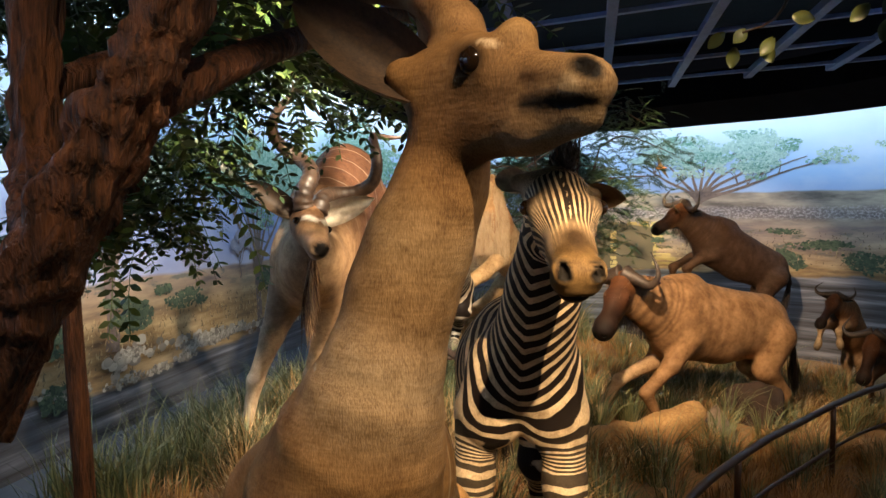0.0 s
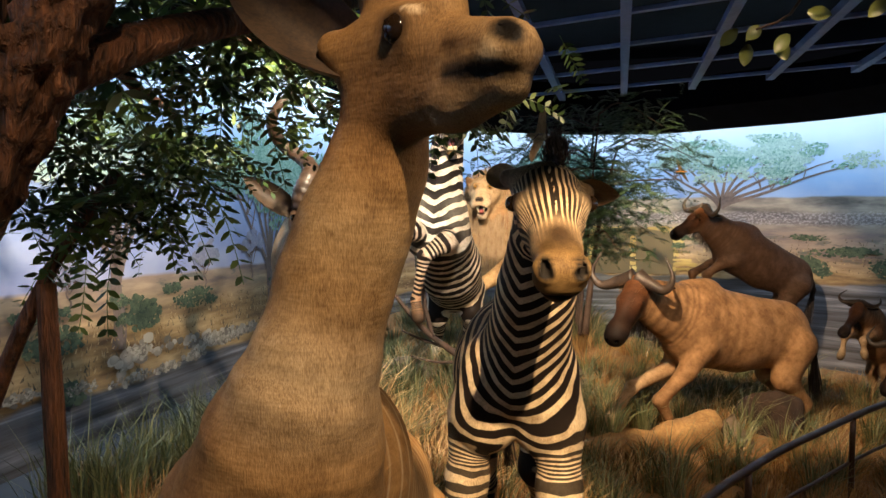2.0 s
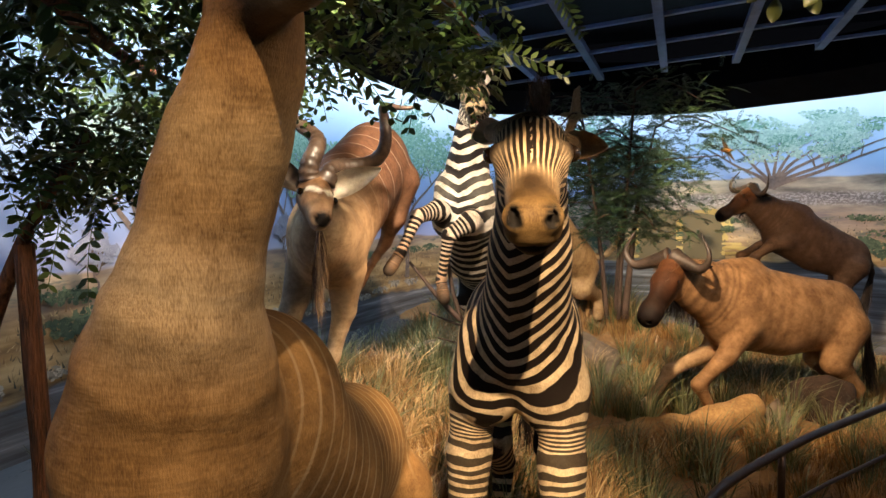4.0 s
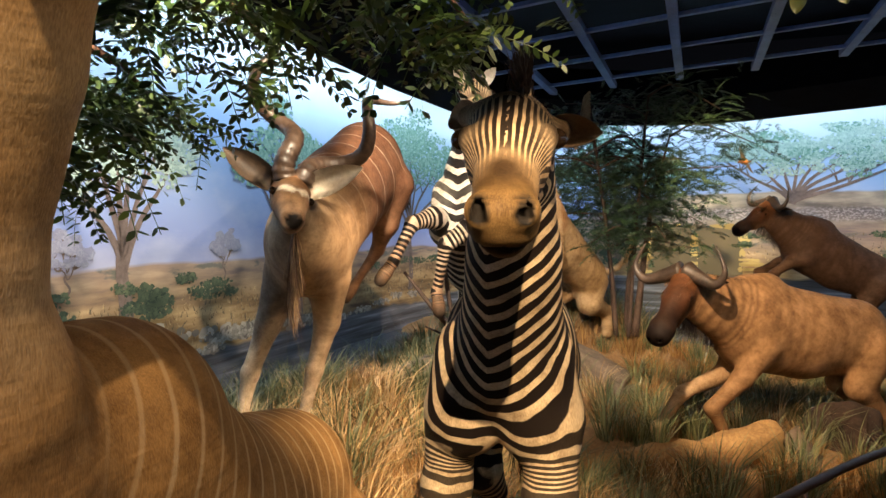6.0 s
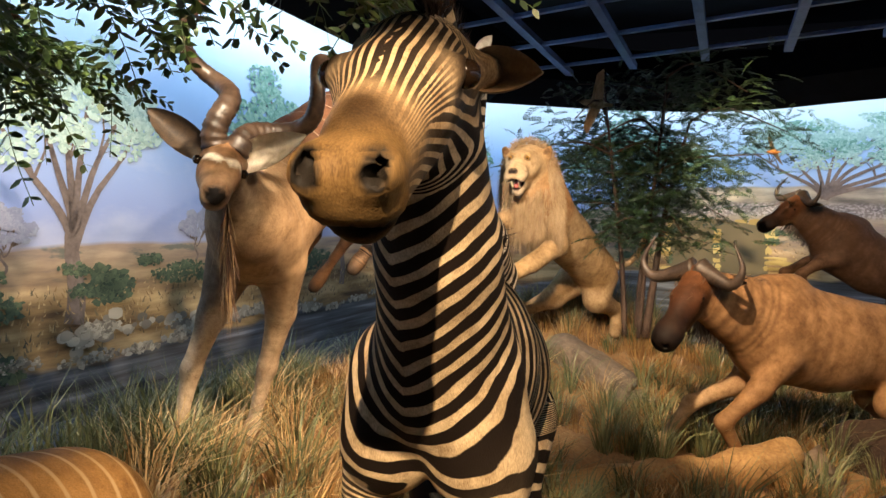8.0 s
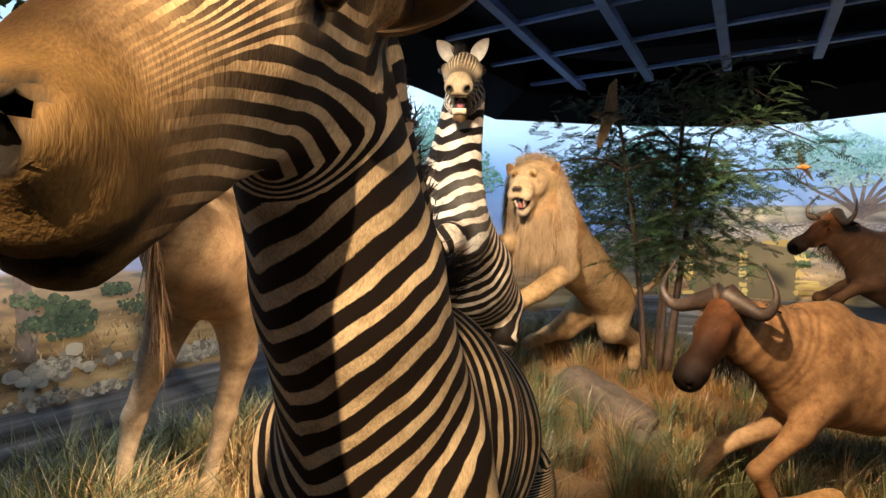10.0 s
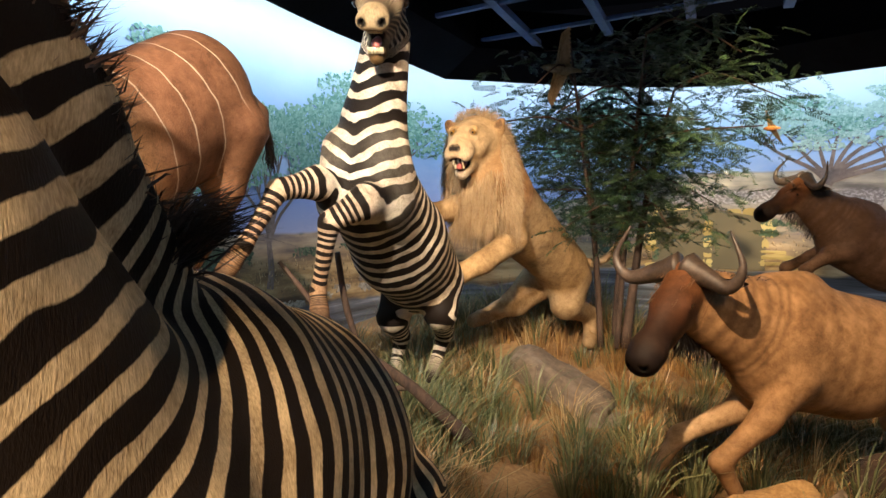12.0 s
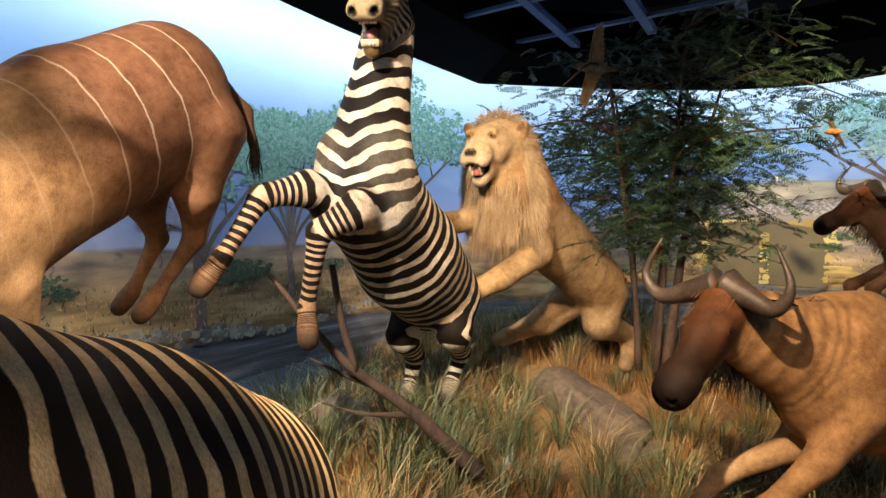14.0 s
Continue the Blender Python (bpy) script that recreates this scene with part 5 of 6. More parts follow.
    h.strands([(-0.74, 4.72, 1.94)] * 50, [(-0.73, 4.73, 1.80)] * 50, 0.004, HAIRK, 12, 0, 0.02)
    return h.mesh(0.0145, kit(M_KUDU), "mounted kudu bull with spiral horns leaping down the bank", "animal mount")


def build_lion():
    h = Hide("lion_mount", (0.93, 0.36, 0), 0.015)
    c, m = (0.43, 0.29, 0.155), (0.40, 0.25, 0.12)
    poll, nose = vec((-0.300, 6.34, 2.10)), vec((-0.305, 6.02, 2.000))
    f, r, u = head_axes(poll, nose)
    h.bone(poll, poll + f * 0.13 + u * 0.005, 0.145, 0.118, (0.46, 0.315, 0.17), (0.55, 0.39, 0.22), w=1.12, side=r)
    h.bone(poll + f * 0.12 + u * 0.025, nose + u * 0.012, 0.080, 0.058, (0.50, 0.34, 0.18), (0.56, 0.40, 0.23), w=1.0, side=r)
    for sg in (1, -1):
        h.bone(nose + r * sg * 0.038 - u * 0.02 - f * 0.04, nose + r * sg * 0.040 - u * 0.026, 0.050, 0.046, (0.66, 0.51, 0.34), side=r)
        e = poll + f * 0.196 + r * sg * 0.070 + u * 0.088
        h.spot(e + f * 0.008 - u * 0.006 - r * sg * 0.008, 0.034, (0.030, 0.017, 0.010), None, 0.45)
        h.spot(e + f * 0.01 - u * 0.045, 0.030, (0.64, 0.50, 0.33), None, 0.8)
        h.bone(e + u * 0.02 - f * 0.01, e + u * 0.016 + f * 0.012 + r * sg * 0.012, 0.017, 0.014, (0.46, 0.30, 0.14), side=r)
        h.eye(e - r * sg * 0.004 + f * 0.014, 0.018, AMBER)
        h.eye(e - r * sg * 0.003 + f * 0.0265, 0.008, EYE_)
        q = poll + r * sg * 0.165 + u * 0.070 - f * 0.02
        h.bone(q, q + u * 0.03 + r * sg * 0.012, 0.038, 0.030, (0.40, 0.24, 0.11), w=0.9, side=r)
        h.cut(q + f * 0.06 + u * 0.03, q + f * 0.02 + u * 0.03, 0.026, 0.018, (0.16, 0.09, 0.045))
    h.spot(nose + f * 0.052 + u * 0.026 + r * 0.014, 0.028, (0.02, 0.012, 0.01), None, 0.3)
    h.spot(nose + f * 0.052 + u * 0.026 - r * 0.014, 0.028, (0.02, 0.012, 0.01), None, 0.3)
    # open jaw
    h.bone(poll + f * 0.08 - u * 0.10, nose - u * 0.150 - f * 0.045, 0.06, 0.040, (0.48, 0.33, 0.18), (0.62, 0.50, 0.36), w=1.15, side=r)
    h.cut(nose - u * 0.085 + f * 0.06, nose - u * 0.09 - f * 0.10, 0.052, 0.034, (0.05, 0.012, 0.012))
    tg = nose - u * 0.10 - f * 0.04
    V, F = tube([tg - f * 0.06, tg, tg + f * 0.05], [0.02, 0.026, 0.012], 8)
    h.add(V, F, TONGUE)
    for sg in (1, -1):
        a = nose + r * sg * 0.03 - u * 0.052 + f * 0.008
        V, F = tube([a, a - u * 0.02, a - u * 0.042], [0.009, 0.008, 0.001], 6)
        h.add(V, F, TOOTH)
        a = nose + r * sg * 0.026 - u * 0.112 - f * 0.012
        V, F = tube([a, a + u * 0.016, a + u * 0.034], [0.008, 0.007, 0.001], 6)
        h.add(V, F, TOOTH)
    # mane mass and hair
    h.bone((-0.28, 6.46, 2.07), (-0.18, 6.52, 1.76), 0.195, 0.215, m, (0.40, 0.20, 0.085))
    h.bone((-0.25, 6.38, 1.90), (-0.22, 6.38, 1.64), 0.125, 0.115, (0.38, 0.235, 0.115), (0.33, 0.19, 0.09))
    rng = random.Random(8)
    ro, ti = [], []
    top, low = poll - f * 0.03 + u * 0.0, vec((-0.22, 6.38, 1.66))
    for i in range(19000):
        a = rng.uniform(0, 6.283)
        s = rng.random() ** 1.3
        ctr = top + (low - top) * s
        dr = r * math.cos(a) + u * math.sin(a) * (1 - s * 0.7) + f * (0.25 * s - 0.05)
        rad = 0.172 + 0.05 * math.sin(3 * s)
        p = ctr + dr * rad
        ro.append(tuple(p))
        ti.append(tuple(p + dr * rng.uniform(0.015, 0.075) - vec((0, 0, 1)) * rng.uniform(0.06, 0.24) * (0.25 + s) - f * rng.uniform(0.02, 0.10) * (1 - s)))
    for i in range(3500):
        s = rng.random()
        p = vec((-0.27, 6.27, 1.90)) * (1 - s) + vec((-0.24, 6.27, 1.60)) * s + r * rng.gauss(0, 0.06)
        ro.append(tuple(p))
        ti.append((p[0] + rng.gauss(0, 0.015), p[1] - rng.uniform(0.0, 0.03), p[2] - rng.uniform(0.08, 0.18)))
    h.strands(ro, ti, 0.0024, HAIRT, 14, 0, 0.007)
    # trunk
    h.bone((-0.17, 6.58, 1.72), (-0.06, 6.90, 1.50), 0.235, 0.225, c, w=0.85)
    h.bone((-0.06, 6.90, 1.50), (0.11, 7.32, 1.22), 0.225, 0.215, c, (0.44, 0.27, 0.12), w=0.85)
    # foreleg over the zebra's haunch; the other behind it
    leg(h, [(-0.12, 6.55, 1.62), (-0.06, 6.45, 1.46), (-0.20, 6.22, 1.32), (-0.36, 6.06, 1.22)], [0.125, 0.085, 0.066, 0.062], c, (0.48, 0.31, 0.15), hoof=None)
    h.bone((-0.36, 6.06, 1.22), (-0.42, 6.02, 1.16), 0.07, 0.055, c)
    leg(h, [(-0.32, 6.52, 1.66), (-0.42, 6.36, 1.66), (-0.52, 6.16, 1.62), (-0.56, 6.06, 1.56)], [0.115, 0.08, 0.062, 0.06], c, c, hoof=None)
    # hind legs
    leg(h, [(0.14, 7.36, 1.14), (0.15, 7.26, 0.96), (0.28, 7.58, 0.84), (0.30, 7.54, 0.68), (0.30, 7.44, 0.65)], [0.180, 0.115, 0.062, 0.052, 0.055], c, c, hoof=None)
    leg(h, [(-0.10, 7.36, 1.10), (-0.22, 7.18, 0.96), (-0.38, 7.22, 0.88), (-0.46, 7.10, 0.84), (-0.50, 7.02, 0.82)], [0.15, 0.10, 0.06, 0.052, 0.055], c, c, hoof=None)
    # tail with a dark tuft
    pts = curve_points([(0.16, 7.48, 1.28), (0.30, 7.56, 1.25), (0.46, 7.52, 1.36), (0.55, 7.46, 1.60)], 7)
    leg(h, [tuple(p) for p in pts], [0.04, 0.034, 0.028, 0.025, 0.022, 0.02, 0.03], c, c, hoof=None)
    h.bone((0.555, 7.455, 1.62), (0.563, 7.45, 1.69), 0.042, 0.034, (0.06, 0.035, 0.02))
    return h.mesh(0.0155, kit(M_LION), "mounted male lion with pale mane and open jaws clawing the zebra", "animal mount")


def gnu_horns(h, poll, r, u, f, slot, s=1.0):
    for sg in (1, -1):
        pts = curve_points([tuple(poll + r * sg * 0.02 * s + u * 0.07 * s), tuple(poll + r * sg * 0.13 * s + u * 0.035 * s + f * 0.02), tuple(poll + r * sg * 0.29 * s - u * 0.01 * s + f * 0.05),
                            tuple(poll + r * sg * 0.37 * s + u * 0.10 * s + f * 0.05), tuple(poll + r * sg * 0.29 * s + u * 0.28 * s + f * 0.02)], 22)
        V, F = tube(pts, [0.088 * s * (1 - (i / 21) ** 0.7 * 0.94) for i in range(22)], 10, 0.03)
        h.add(V, F, slot)


def build_gnu(name, M, col, belly, label, head_turn=0.0, neck_up=0.0, stripes=0.8, legs=0, scale=1.0, group="", voxel=0.017, hair=HAIRK):
    """A wildebeest: x ahead, y to its left, z up from its feet, then posed by M."""
    M = np.array(M)
    tr = lambda p: tuple((M @ np.array((p[0] * scale, p[1] * scale, p[2] * scale, 1.0)))[:3])
    rot = lambda v: M[:3, :3] @ vec(v)
    h = Hide(name, rot((0, 1, 0)), 0.017)
    k = scale
    c = col
    B = lambda a, b, ra, rb, *z, **kw: h.bone(tr(a), tr(b), ra * k, rb * k, *z, **kw)
    B((-0.50, 0, 0.98), (-0.10, 0, 0.99), 0.265, 0.30, c, w=0.74, st=stripes * 0.15, ph=(-6, -2))
    B((-0.10, 0, 0.99), (0.28, 0, 1.06), 0.30, 0.325, c, w=0.70, st=stripes * 0.6, ph=(-2, 1.5))
    B((0.20, 0, 1.28), (0.36, 0, 1.27), 0.135, 0.13, c, w=0.7, st=stripes * 0.6, ph=(1, 2.5))
    n2 = (0.80, head_turn * 0.10, 1.17 + neck_up * 0.22)
    B((0.36, 0, 1.10), n2, 0.275, 0.165, c, w=0.70, st=stripes, ph=(2, 7.5))
    p0 = vec((0.90, head_turn * 0.15, 1.24 + neck_up * 0.27))
    n0 = p0 + vec((0.26, head_turn * 0.16, -0.42 + neck_up * 0.30))
    poll, nose = vec(tr(p0)), vec(tr(n0))
    f, r, u = head_axes(poll, nose, rot((0, 0, 1)))
    dk = (0.012, 0.008, 0.007)
    h.bone(poll, poll + f * 0.17 * k, 0.105 * k, 0.090 * k, (0.15, 0.062, 0.026), (0.07, 0.028, 0.013), w=0.88, side=r)
    h.bone(poll + f * 0.14 * k, nose, 0.082 * k, 0.064 * k, (0.05, 0.021, 0.011), (0.014, 0.008, 0.006), w=0.86, side=r)
    h.bone(nose - f * 0.04 * k, nose + f * 0.01, 0.074 * k, 0.068 * k, (0.03, 0.017, 0.012), dk, w=1.12, side=r)
    h.bone(poll - u * 0.08 * k, poll + f * 0.27 * k - u * 0.060 * k, 0.085 * k, 0.055 * k, tuple(np.maximum(vec(c), (0.24, 0.15, 0.09))), (0.22, 0.12, 0.06), w=0.8, side=r)
    for sg in (1, -1):
        e = poll + f * 0.135 * k + r * sg * 0.084 * k + u * 0.02 * k
        h.bone(e - r * sg * 0.012 + u * 0.012, e - r * sg * 0.012 + u * 0.012 + f * 0.02, 0.02 * k, 0.018 * k, (0.14, 0.06, 0.03))
        h.eye(e, 0.018 * k)
        h.cut(nose + r * sg * 0.034 * k + f * 0.06 * k + u * 0.015, nose + r * sg * 0.03 * k + f * 0.03 * k + u * 0.01, 0.014 * k, 0.009 * k)
        b = poll + r * sg * 0.085 * k - f * 0.01
        ear(h, b, b + r * sg * 0.17 * k - u * 0.03 - f * 0.06, 0.028 * k, rot((1, 0, -0.2)), EARD, EARD)
    hu = unit(rot((0.15, 0, 1)))
    gnu_horns(h, poll + hu * 0.02, r, hu, rot((1, 0, 0)), HORN, k * 0.84)
    rng = random.Random(len(name) + int(scale * 100) + legs)
    ro, ti = [], []
    for i in range(420):
        s = rng.random()
        a = vec((0.34, 0, 1.30)) * (1 - s) + vec((n2[0] - 0.02, n2[1], n2[2] + 0.13)) * s
        ro.append(tr(a + vec((0, rng.gauss(0, 0.012), -0.01))))
        ti.append(tr(a + vec((-0.05, rng.choice((-1, 1)) * rng.uniform(0.01, 0.09), rng.uniform(-0.10, 0.05)))))
    for i in range(320):
        s = rng.random()
        a = vec((0.95, head_turn * 0.16, 1.02 + neck_up * 0.32)) * (1 - s) + vec((0.52, 0, 0.98 + neck_up * 0.05)) * s
        ro.append(tr(a))
        ti.append(tr(a + vec((rng.gauss(0, 0.02), rng.gauss(0, 0.02), -rng.uniform(0.06, 0.16)))))
    h.strands(ro, ti, 0.004 * k, hair, 31, 0, 0.012)
    ro, ti = [], []
    for i in range(420):
        a = poll + f * rng.uniform(-0.02, 0.16) * k + r * rng.gauss(0, 0.035) * k + u * 0.07 * k
        ro.append(tuple(a))
        ti.append(tuple(a + f * rng.uniform(0.03, 0.07) * k + u * rng.uniform(0.005, 0.02)))
    h.strands(ro, ti, 0.002 * k, HAIRB, 35, 0, 0.006)
    G = lambda pts, rr, c2: leg(h, [tr(p) for p in pts], [q * k for q in rr], tuple(vec(belly)), c2)
    fr, hr = [0.115, 0.064, 0.044, 0.032, 0.036], [0.17, 0.095, 0.050, 0.034, 0.038]
    pale = (0.58, 0.43, 0.27) if col[0] > 0.2 else (0.16, 0.09, 0.05)
    if legs == 0:  # striding up a bank
        G([(0.30, 0.12, 0.92), (0.44, 0.13, 0.72), (0.66, 0.13, 0.52), (0.50, 0.13, 0.26), (0.52, 0.13, 0.20)], fr, tuple(vec(col) * 0.6))
        G([(0.30, -0.12, 0.92), (0.40, -0.13, 0.70), (0.72, -0.14, 0.56), (0.88, -0.14, 0.34), (0.92, -0.14, 0.30)], fr, pale)
        G([(-0.56, 0.11, 0.90), (-0.48, 0.12, 0.64), (-0.68, 0.12, 0.44), (-0.62, 0.12, 0.16), (-0.58, 0.12, 0.08)], hr, tuple(vec(col) * 0.8))
        G([(-0.56, -0.11, 0.90), (-0.54, -0.12, 0.64), (-0.78, -0.12, 0.40), (-0.78, -0.12, 0.10), (-0.74, -0.12, 0.04)], hr, pale)
    else:  # bounding
        G([(0.30, 0.12, 0.92), (0.46, 0.13, 0.80), (0.60, 0.13, 0.60), (0.44, 0.13, 0.46), (0.40, 0.13, 0.44)], fr, pale)
        G([(0.30, -0.12, 0.92), (0.48, -0.13, 0.76), (0.66, -0.14, 0.58), (0.56, -0.14, 0.34), (0.56, -0.14, 0.28)], fr, pale)
        G([(-0.56, 0.11, 0.90), (-0.50, 0.12, 0.64), (-0.72, 0.12, 0.44), (-0.72, 0.12, 0.16), (-0.68, 0.12, 0.08)], hr, pale)
        G([(-0.56, -0.11, 0.90), (-0.56, -0.12, 0.64), (-0.80, -0.12, 0.44), (-0.86, -0.12, 0.16), (-0.82, -0.12, 0.08)], hr, pale)
    tl = [tr(p) for p in curve_points([(-0.72, 0, 1.06), (-0.84, 0, 0.92), (-0.88, 0, 0.70)], 5)]
    leg(h, tl, [0.035 * k, 0.03 * k, 0.025 * k, 0.022 * k, 0.02 * k], c, dk, hoof=None)
    h.strands([tl[-2]] * 90, [tr((-0.94, 0, 0.34))] * 90, 0.005 * k, HAIRK, 33, 0, 0.03)
    return h.mesh(voxel, kit(M_GNU), label, "animal mount", group)


build_kudu_doe()
build_zebra_front()
build_kudu_bull()
build_zebra_rearing()
build_lion()
GOLD, DARK = (0.36, 0.205, 0.10), (0.078, 0.045, 0.031)
build_gnu("wildebeest_mount", pose(1.744, 6.325, -0.215, 0, -1.8, 210.3), GOLD, GOLD, "mounted golden-brown wildebeest striding over a log", 1.0, 0.389, 0.42, 0, 1.1, "wildebeest herd", 0.014)
build_gnu("wildebeest_mount", pose(2.219, 9.016, 0.441, 0, -20.8, 195.3), DARK, DARK, "mounted dark brindled wildebeest bounding with raised head", 0.60, 0.195, 0.8, 1, 0.95, "wildebeest herd", 0.016)
build_gnu("wildebeest_mount", pose(3.166, 7.495, 0.20, 0, -38.5, 228), (0.24, 0.12, 0.055), (0.24, 0.12, 0.055), "mounted reddish wildebeest calf leaping", 0.27, -0.79, 0.4, 1, 0.58, "wildebeest herd", 0.014)
build_gnu("wildebeest_mount", pose(3.80, 7.25, -0.20, 0, -4, 208), DARK, DARK, "mounted dark wildebeest lowering its head", 0.7, -0.2, 0.7, 1, 0.72, "wildebeest herd", 0.016)

# ---- plants ----


def frond(pairs, length, leaf_l, leaf_w, droop, seed):
    """One pinnate leaf: verts and quads, along x, hanging by droop."""
    rng = random.Random(seed)
    V, F = [], []

    def at_s(s):
        return np.array((length * s, 0.0, -droop * length * s * s))

    for i in range(6):
        p = at_s(i / 5)
        V += [p + (0, -0.0012, 0), p + (0, 0.0012, 0)]
    for i in range(5):
        F.append((2 * i, 2 * i + 1, 2 * i + 3, 2 * i + 2))
    for i in range(pairs):
        s = 0.14 + 0.86 * (i + 0.5) / pairs
        for sg in (1, -1):
            p = at_s(s)
            d = np.array((0.55, sg * 0.85, -0.30 + rng.uniform(-0.2, 0.2)))
            d /= np.linalg.norm(d)
            w = np.cross(d, (0, 0, 1))
            w /= np.linalg.norm(w)
            w = w * math.cos(0.4) + np.array((0, 0, 1)) * math.sin(rng.uniform(-0.5, 0.5))
            ll = leaf_l * (0.7 + 0.5 * math.sin(math.pi * min(1, s + 0.1))) * rng.uniform(0.85, 1.1)
            n = len(V)
            V += [p, p + d * ll * 0.35 + w * leaf_w / 2, p + d * ll * 0.75 + w * leaf_w * 0.35, p + d * ll, p + d * ll * 0.75 - w * leaf_w * 0.35, p + d * ll * 0.35 - w * leaf_w / 2]
            F.append((n, n + 1, n + 2, n + 3, n + 4, n + 5))
    return np.array([np.array(v, float) for v in V]), F


def crown(name, spots, kinds, rng, mat, parent, label, lift=(-0.7, 0.3), size=(0.8, 1.25)):
    """Many fronds set on the given spots, in one mesh."""
    VV, FF, off = [], [], 0
    for p, out in spots:
        V, F = rng.choice(kinds)
        yaw = math.atan2(out[1], out[0]) + rng.gauss(0, 0.7)
        R = np.array(Euler((rng.gauss(0, 0.45), -rng.uniform(*lift), yaw)).to_matrix())
        VV.append(V @ R.T * rng.uniform(*size) + np.array(p))
        FF += [tuple(i + off for i in f) for f in F]
        off += len(V)
    ob = raw(name, np.concatenate(VV), FF, mat, parent, label)
    return tagged(ob, kind="stuff")


def limb(name, ctrl, r0, r1, mat, parent, n=16, seg=10, rough=0.25, seed=0, label=""):
    P = curve_points(ctrl, n)
    V, F = tube(P, [r0 + (r1 - r0) * i / (n - 1) for i in range(n)], seg, 0, seed, rough)
    return raw(name, V, F, mat, parent, label, True)


FROND_BIG = [frond(8, 0.25, 0.044, 0.018, d, i) for i, d in enumerate((0.2, 0.45, 0.7, 0.35))]
FROND_FINE = [frond(12, 0.18, 0.025, 0.009, d, 20 + i) for i, d in enumerate((0.1, 0.3, 0.5))]


def spread_on(limbs, count, rng, wide, down=0.0):
    """Places for fronds along limbs."""
    out = []
    for _ in range(count):
        P = rng.choice(limbs)
        p = P[int(len(P) * (0.25 + 0.75 * rng.random())) - 1]
        q = (p[0] + rng.gauss(0, wide), p[1] + rng.gauss(0, wide), p[2] + rng.gauss(0, wide * 0.6) - down * rng.random())
        a = rng.uniform(0, 6.283)
        out.append((q, (math.cos(a), math.sin(a), 0)))
    return out


acacia = tagged(new("acacia_tree"), "brown-barked tree with forked trunk and drooping pinnate leaves", "tree")
limb("trunk", [(-0.92, 0.90, 0.36), (-0.56, 0.80, 1.00), (-0.31, 0.74, 1.40), (-0.072, 0.70, 1.713), (0.025, 0.68, 1.84), (0.107, 0.685, 1.97), (0.157, 0.69, 2.06), (0.20, 0.70, 2.16), (0.28, 0.76, 2.45), (0.32, 0.85, 2.8)], 0.062, 0.028, M_BARK, acacia, 110, 32, 0.42, 2)
limb("bough", [(-0.04, 0.71, 1.76), (-0.13, 0.85, 1.88), (-0.21, 0.94, 2.0), (-0.22, 0.97, 2.3), (-0.20, 1.05, 3.0)], 0.042, 0.032, M_BARK, acacia, 60, 28, 0.42, 1)
limb("bough", [(0.06, 0.682, 1.90), (0.11, 0.76, 2.06), (0.16, 0.82, 2.3), (0.18, 0.88, 2.8)], 0.034, 0.022, M_BARK, acacia, 36, 20, 0.3, 3)
limb("bough", [(0.13, 0.69, 2.01), (0.20, 0.85, 2.10), (0.18, 1.3, 2.26), (0.20, 1.8, 2.42), (0.25, 2.4, 2.46), (0.28, 2.75, 2.40)], 0.028, 0.008, M_BARK, acacia, 20, 10, 0.25, 4)
limb("bough", [(-0.21, 0.97, 2.10), (-0.20, 1.2, 2.20), (-0.30, 1.7, 2.36), (-0.38, 2.3, 2.42), (-0.42, 2.75, 2.30)], 0.026, 0.007, M_BARK, acacia, 20, 10, 0.25, 5)
limb("bough", [(-0.22, 1.22, 2.21), (-0.55, 1.8, 2.22), (-0.85, 2.4, 2.25), (-1.0, 2.75, 2.15)], 0.022, 0.006, M_BARK, acacia, 18, 10, 0.25, 6)
limb("bough", [(-0.21, 0.95, 2.02), (-0.50, 1.25, 2.18), (-0.85, 1.6, 2.30), (-1.2, 2.0, 2.30)], 0.022, 0.006, M_BARK, acacia, 18, 10, 0.25, 7)
rng = random.Random(77)
BOUGHS = [curve_points(c, 16) for c in (
    [(0.14, 1.35, 2.25), (0.20, 1.8, 2.42), (0.25, 2.4, 2.46), (0.28, 2.75, 2.40)],
    [(-0.26, 1.6, 2.36), (-0.36, 2.1, 2.46), (-0.42, 2.70, 2.40)],
    [(-0.55, 1.8, 2.22), (-0.85, 2.4, 2.25), (-1.0, 2.75, 2.15)],
    [(-0.60, 1.4, 2.22), (-0.95, 1.7, 2.28), (-1.25, 2.05, 2.25)],
    [(-1.3, 1.6, 2.5), (-0.7, 1.7, 2.6), (-0.1, 1.7, 2.65)],
    [(-1.4, 2.2, 2.55), (-0.8, 2.3, 2.62), (0.0, 2.2, 2.66)],
    [(-0.9, 1.4, 2.4), (-0.5, 1.45, 2.45), (-0.1, 1.4, 2.4)],
    [(-0.40, 1.5, 2.05), (-0.6, 1.75, 2.00), (-0.8, 1.9, 1.92)])]
crown("leaves", spread_on(BOUGHS, 720, rng, 0.11, 0.12), FROND_BIG, rng, M_LEAF, acacia, "glossy green pinnate leaves")

sapling = tagged(new("sapling_tree"), "thin reddish sapling with a leaning stem", "tree")
limb("trunk", [(-0.72, 1.66, 0.40), (-0.70, 1.63, 1.0), (-0.70, 1.60, 1.68)], 0.034, 0.026, M_BARK, sapling, 14, 10, 0.25, 8)
limb("bough", [(-0.95, 1.62, 1.25), (-0.78, 1.60, 1.55), (-0.66, 1.60, 1.75), (-0.52, 1.66, 1.98)], 0.026, 0.014, M_BARK, sapling, 14, 10, 0.25, 9)

